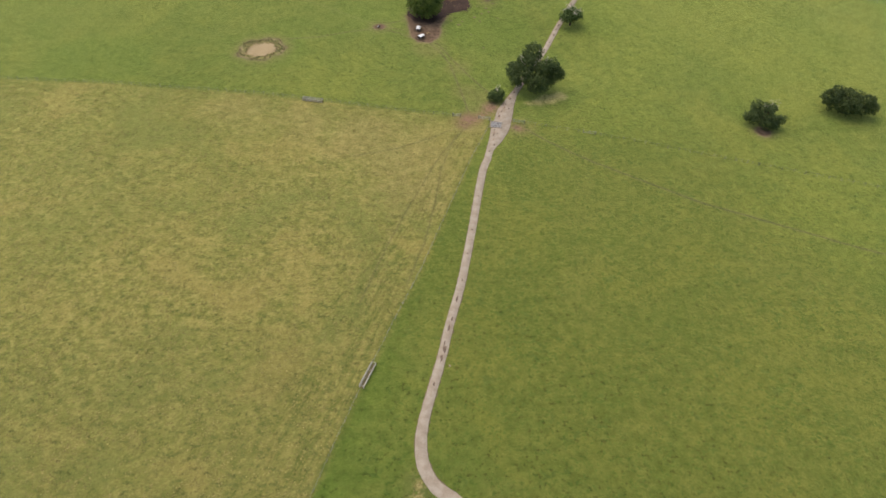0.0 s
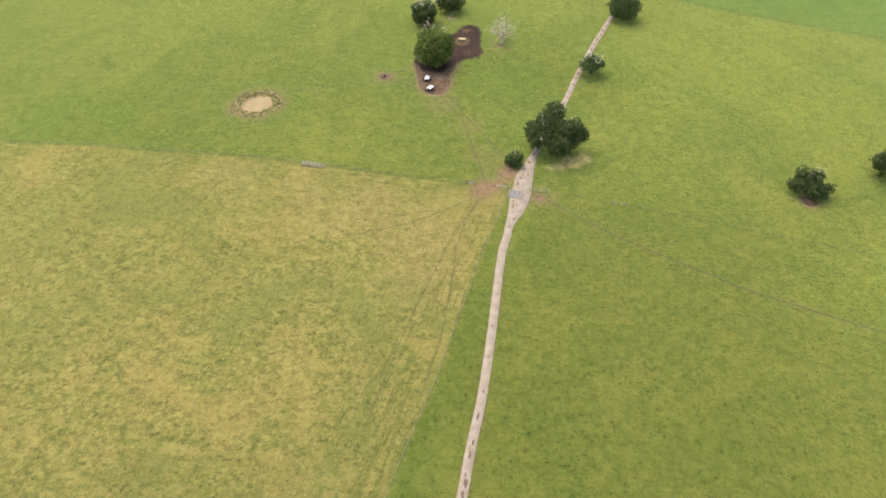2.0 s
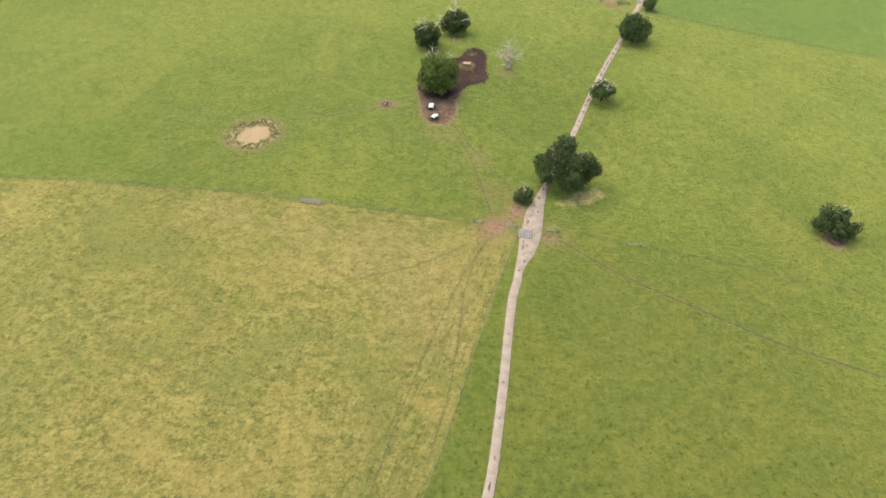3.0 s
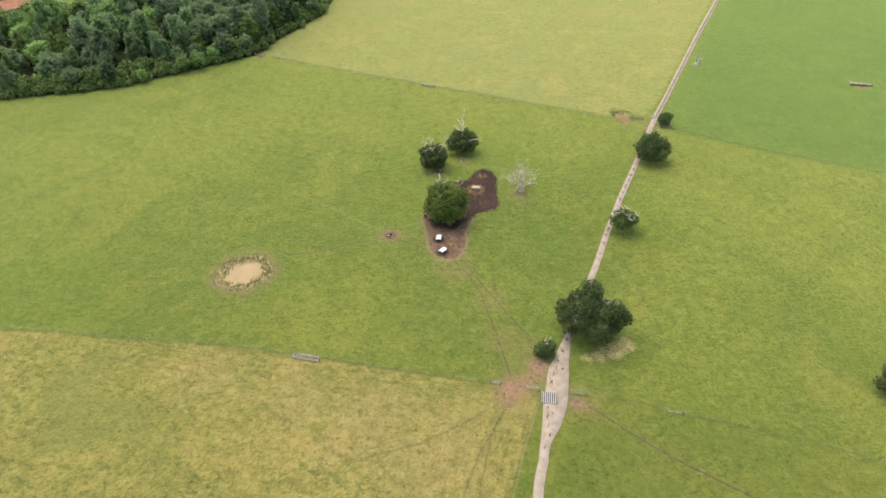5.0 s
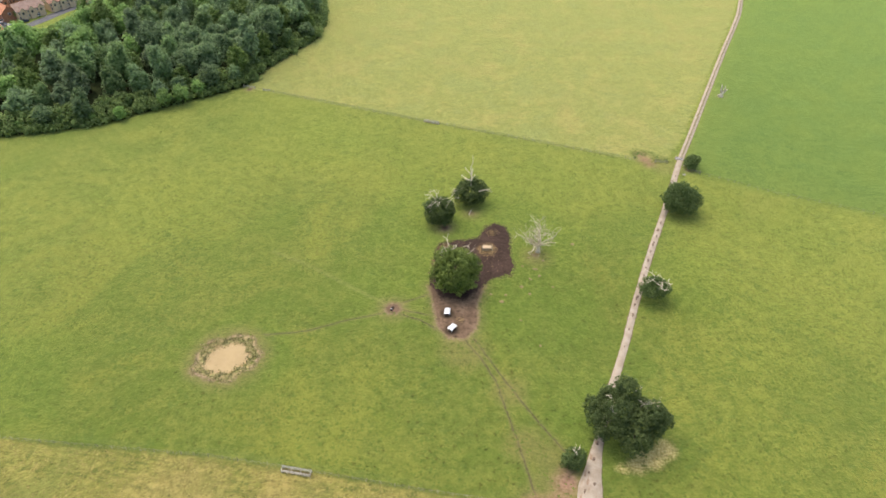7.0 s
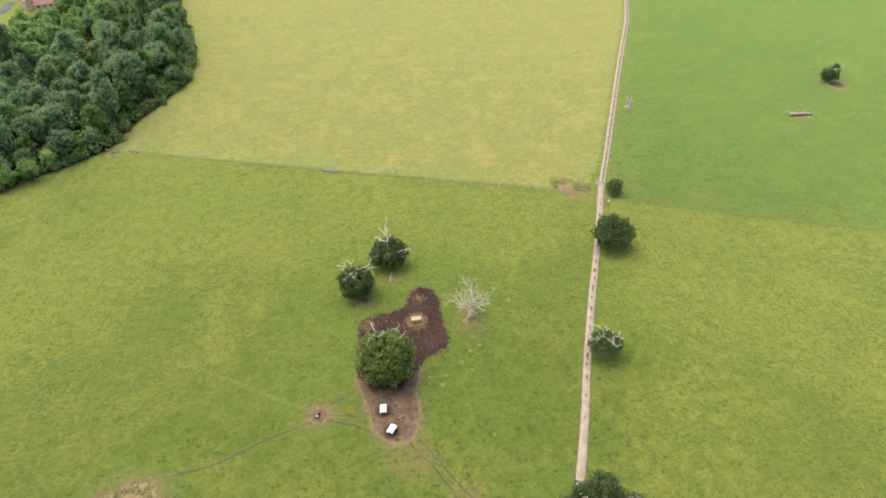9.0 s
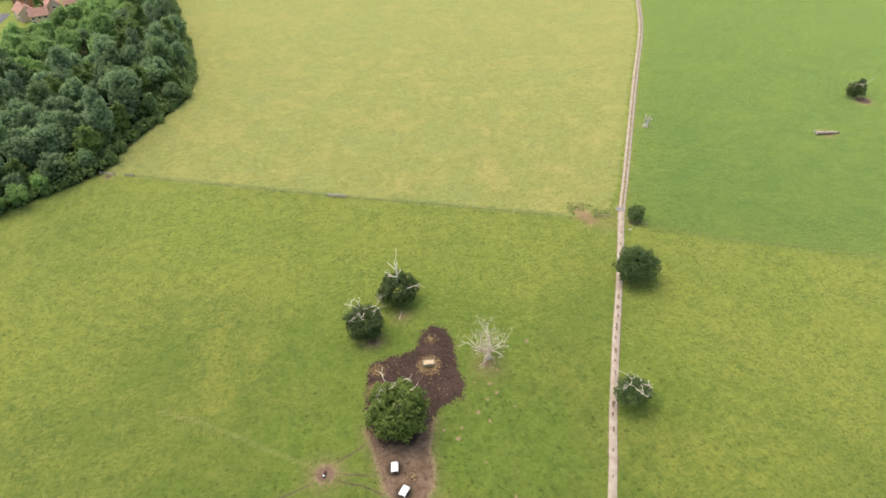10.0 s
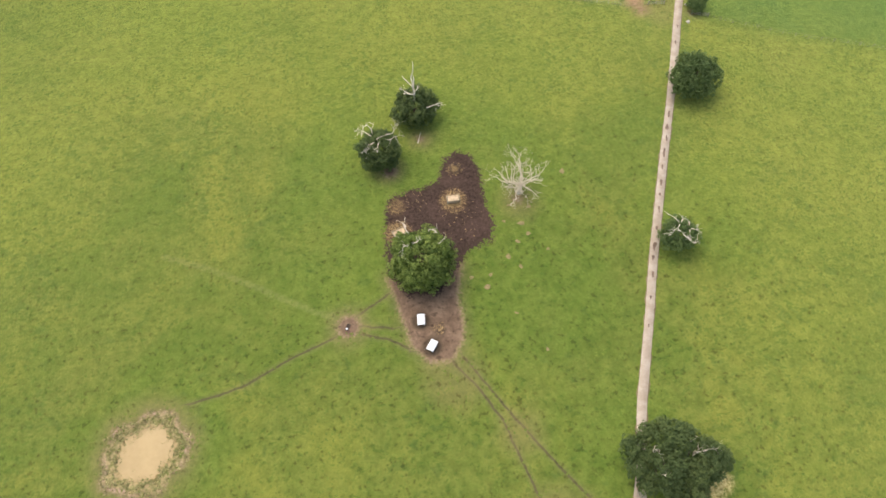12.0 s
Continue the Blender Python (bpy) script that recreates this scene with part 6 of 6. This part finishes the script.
street = [(-262, 454, 6), (-247, 441, 6), (-237, 432, 6), (-229, 427, 6), (-222, 432, 6), (-218, 440, 6), (-214, 450, 6), (-207, 464, 6), (-199, 480, 6), (-194, 495, 6), (-186, 515, 6), (-180, 530, 6), (-179, 545, 6)]
tagged(new("road_street", ribbon("road_street", smooth_line(street, 2.0), 0.05, M_ASPHALT, random.Random(4), 0.02)), "grey asphalt street between the houses", "street", kind="structure")


CARS = ("white car parked on the street by the wood", "dark car parked on the street by the wood")


def car(x, y, turn, paint, label):
    ob = thing("car", pose(x, y, 0.05, 0, 0, turn), label, "car", "parked cars")
    part("body", Shape().box((-2.1, -0.88, 0.28), (2.1, 0.88, 0.85), bevel=0.12).mesh("body", paint), ob)
    s = Shape()
    s.solid([(-1.6, -0.8, 0.85), (1.0, -0.8, 0.85), (1.0, 0.8, 0.85), (-1.6, 0.8, 0.85), (-1.1, -0.65, 1.42), (0.3, -0.65, 1.42), (0.3, 0.65, 1.42), (-1.1, 0.65, 1.42)],
            [(0, 1, 5, 4), (1, 2, 6, 5), (2, 3, 7, 6), (3, 0, 4, 7)])
    part("windows", s.mesh("windows", M_GLASS), ob)
    part("roof", Shape().box((-1.12, -0.66, 1.40), (0.32, 0.66, 1.46), bevel=0.02).mesh("roof", paint), ob)
    for wx in (-1.3, 1.3):
        for wy in (-0.82, 0.82):
            part("wheel", Shape().tube([(wx, wy - 0.1, 0.32), (wx, wy + 0.1, 0.32)], [0.32, 0.32], 12).mesh("wheel", M_RUBBER), ob)


for cx, cy, ct, paint, label in ((-221.6, 446.5, 62, M_CAR_WHITE, CARS[0]), (-229, 430.5, 30, M_CAR_WHITE, CARS[0]), (-233, 432.5, -45, M_CAR_BLUE, CARS[1]), (-238, 436.5, -42, M_CAR_WHITE, CARS[0]),
                                (-210, 467, 62, M_CAR_WHITE, CARS[0]), (-213.5, 459, 62, M_CAR_BLUE, CARS[1]), (-206, 474, 62, M_CAR_BLUE, CARS[1]), (-204, 479, 62, M_CAR_WHITE, CARS[0]), (-225.5, 437, 52, M_CAR_BLUE, CARS[1])):
    car(cx, cy, ct, paint, label)
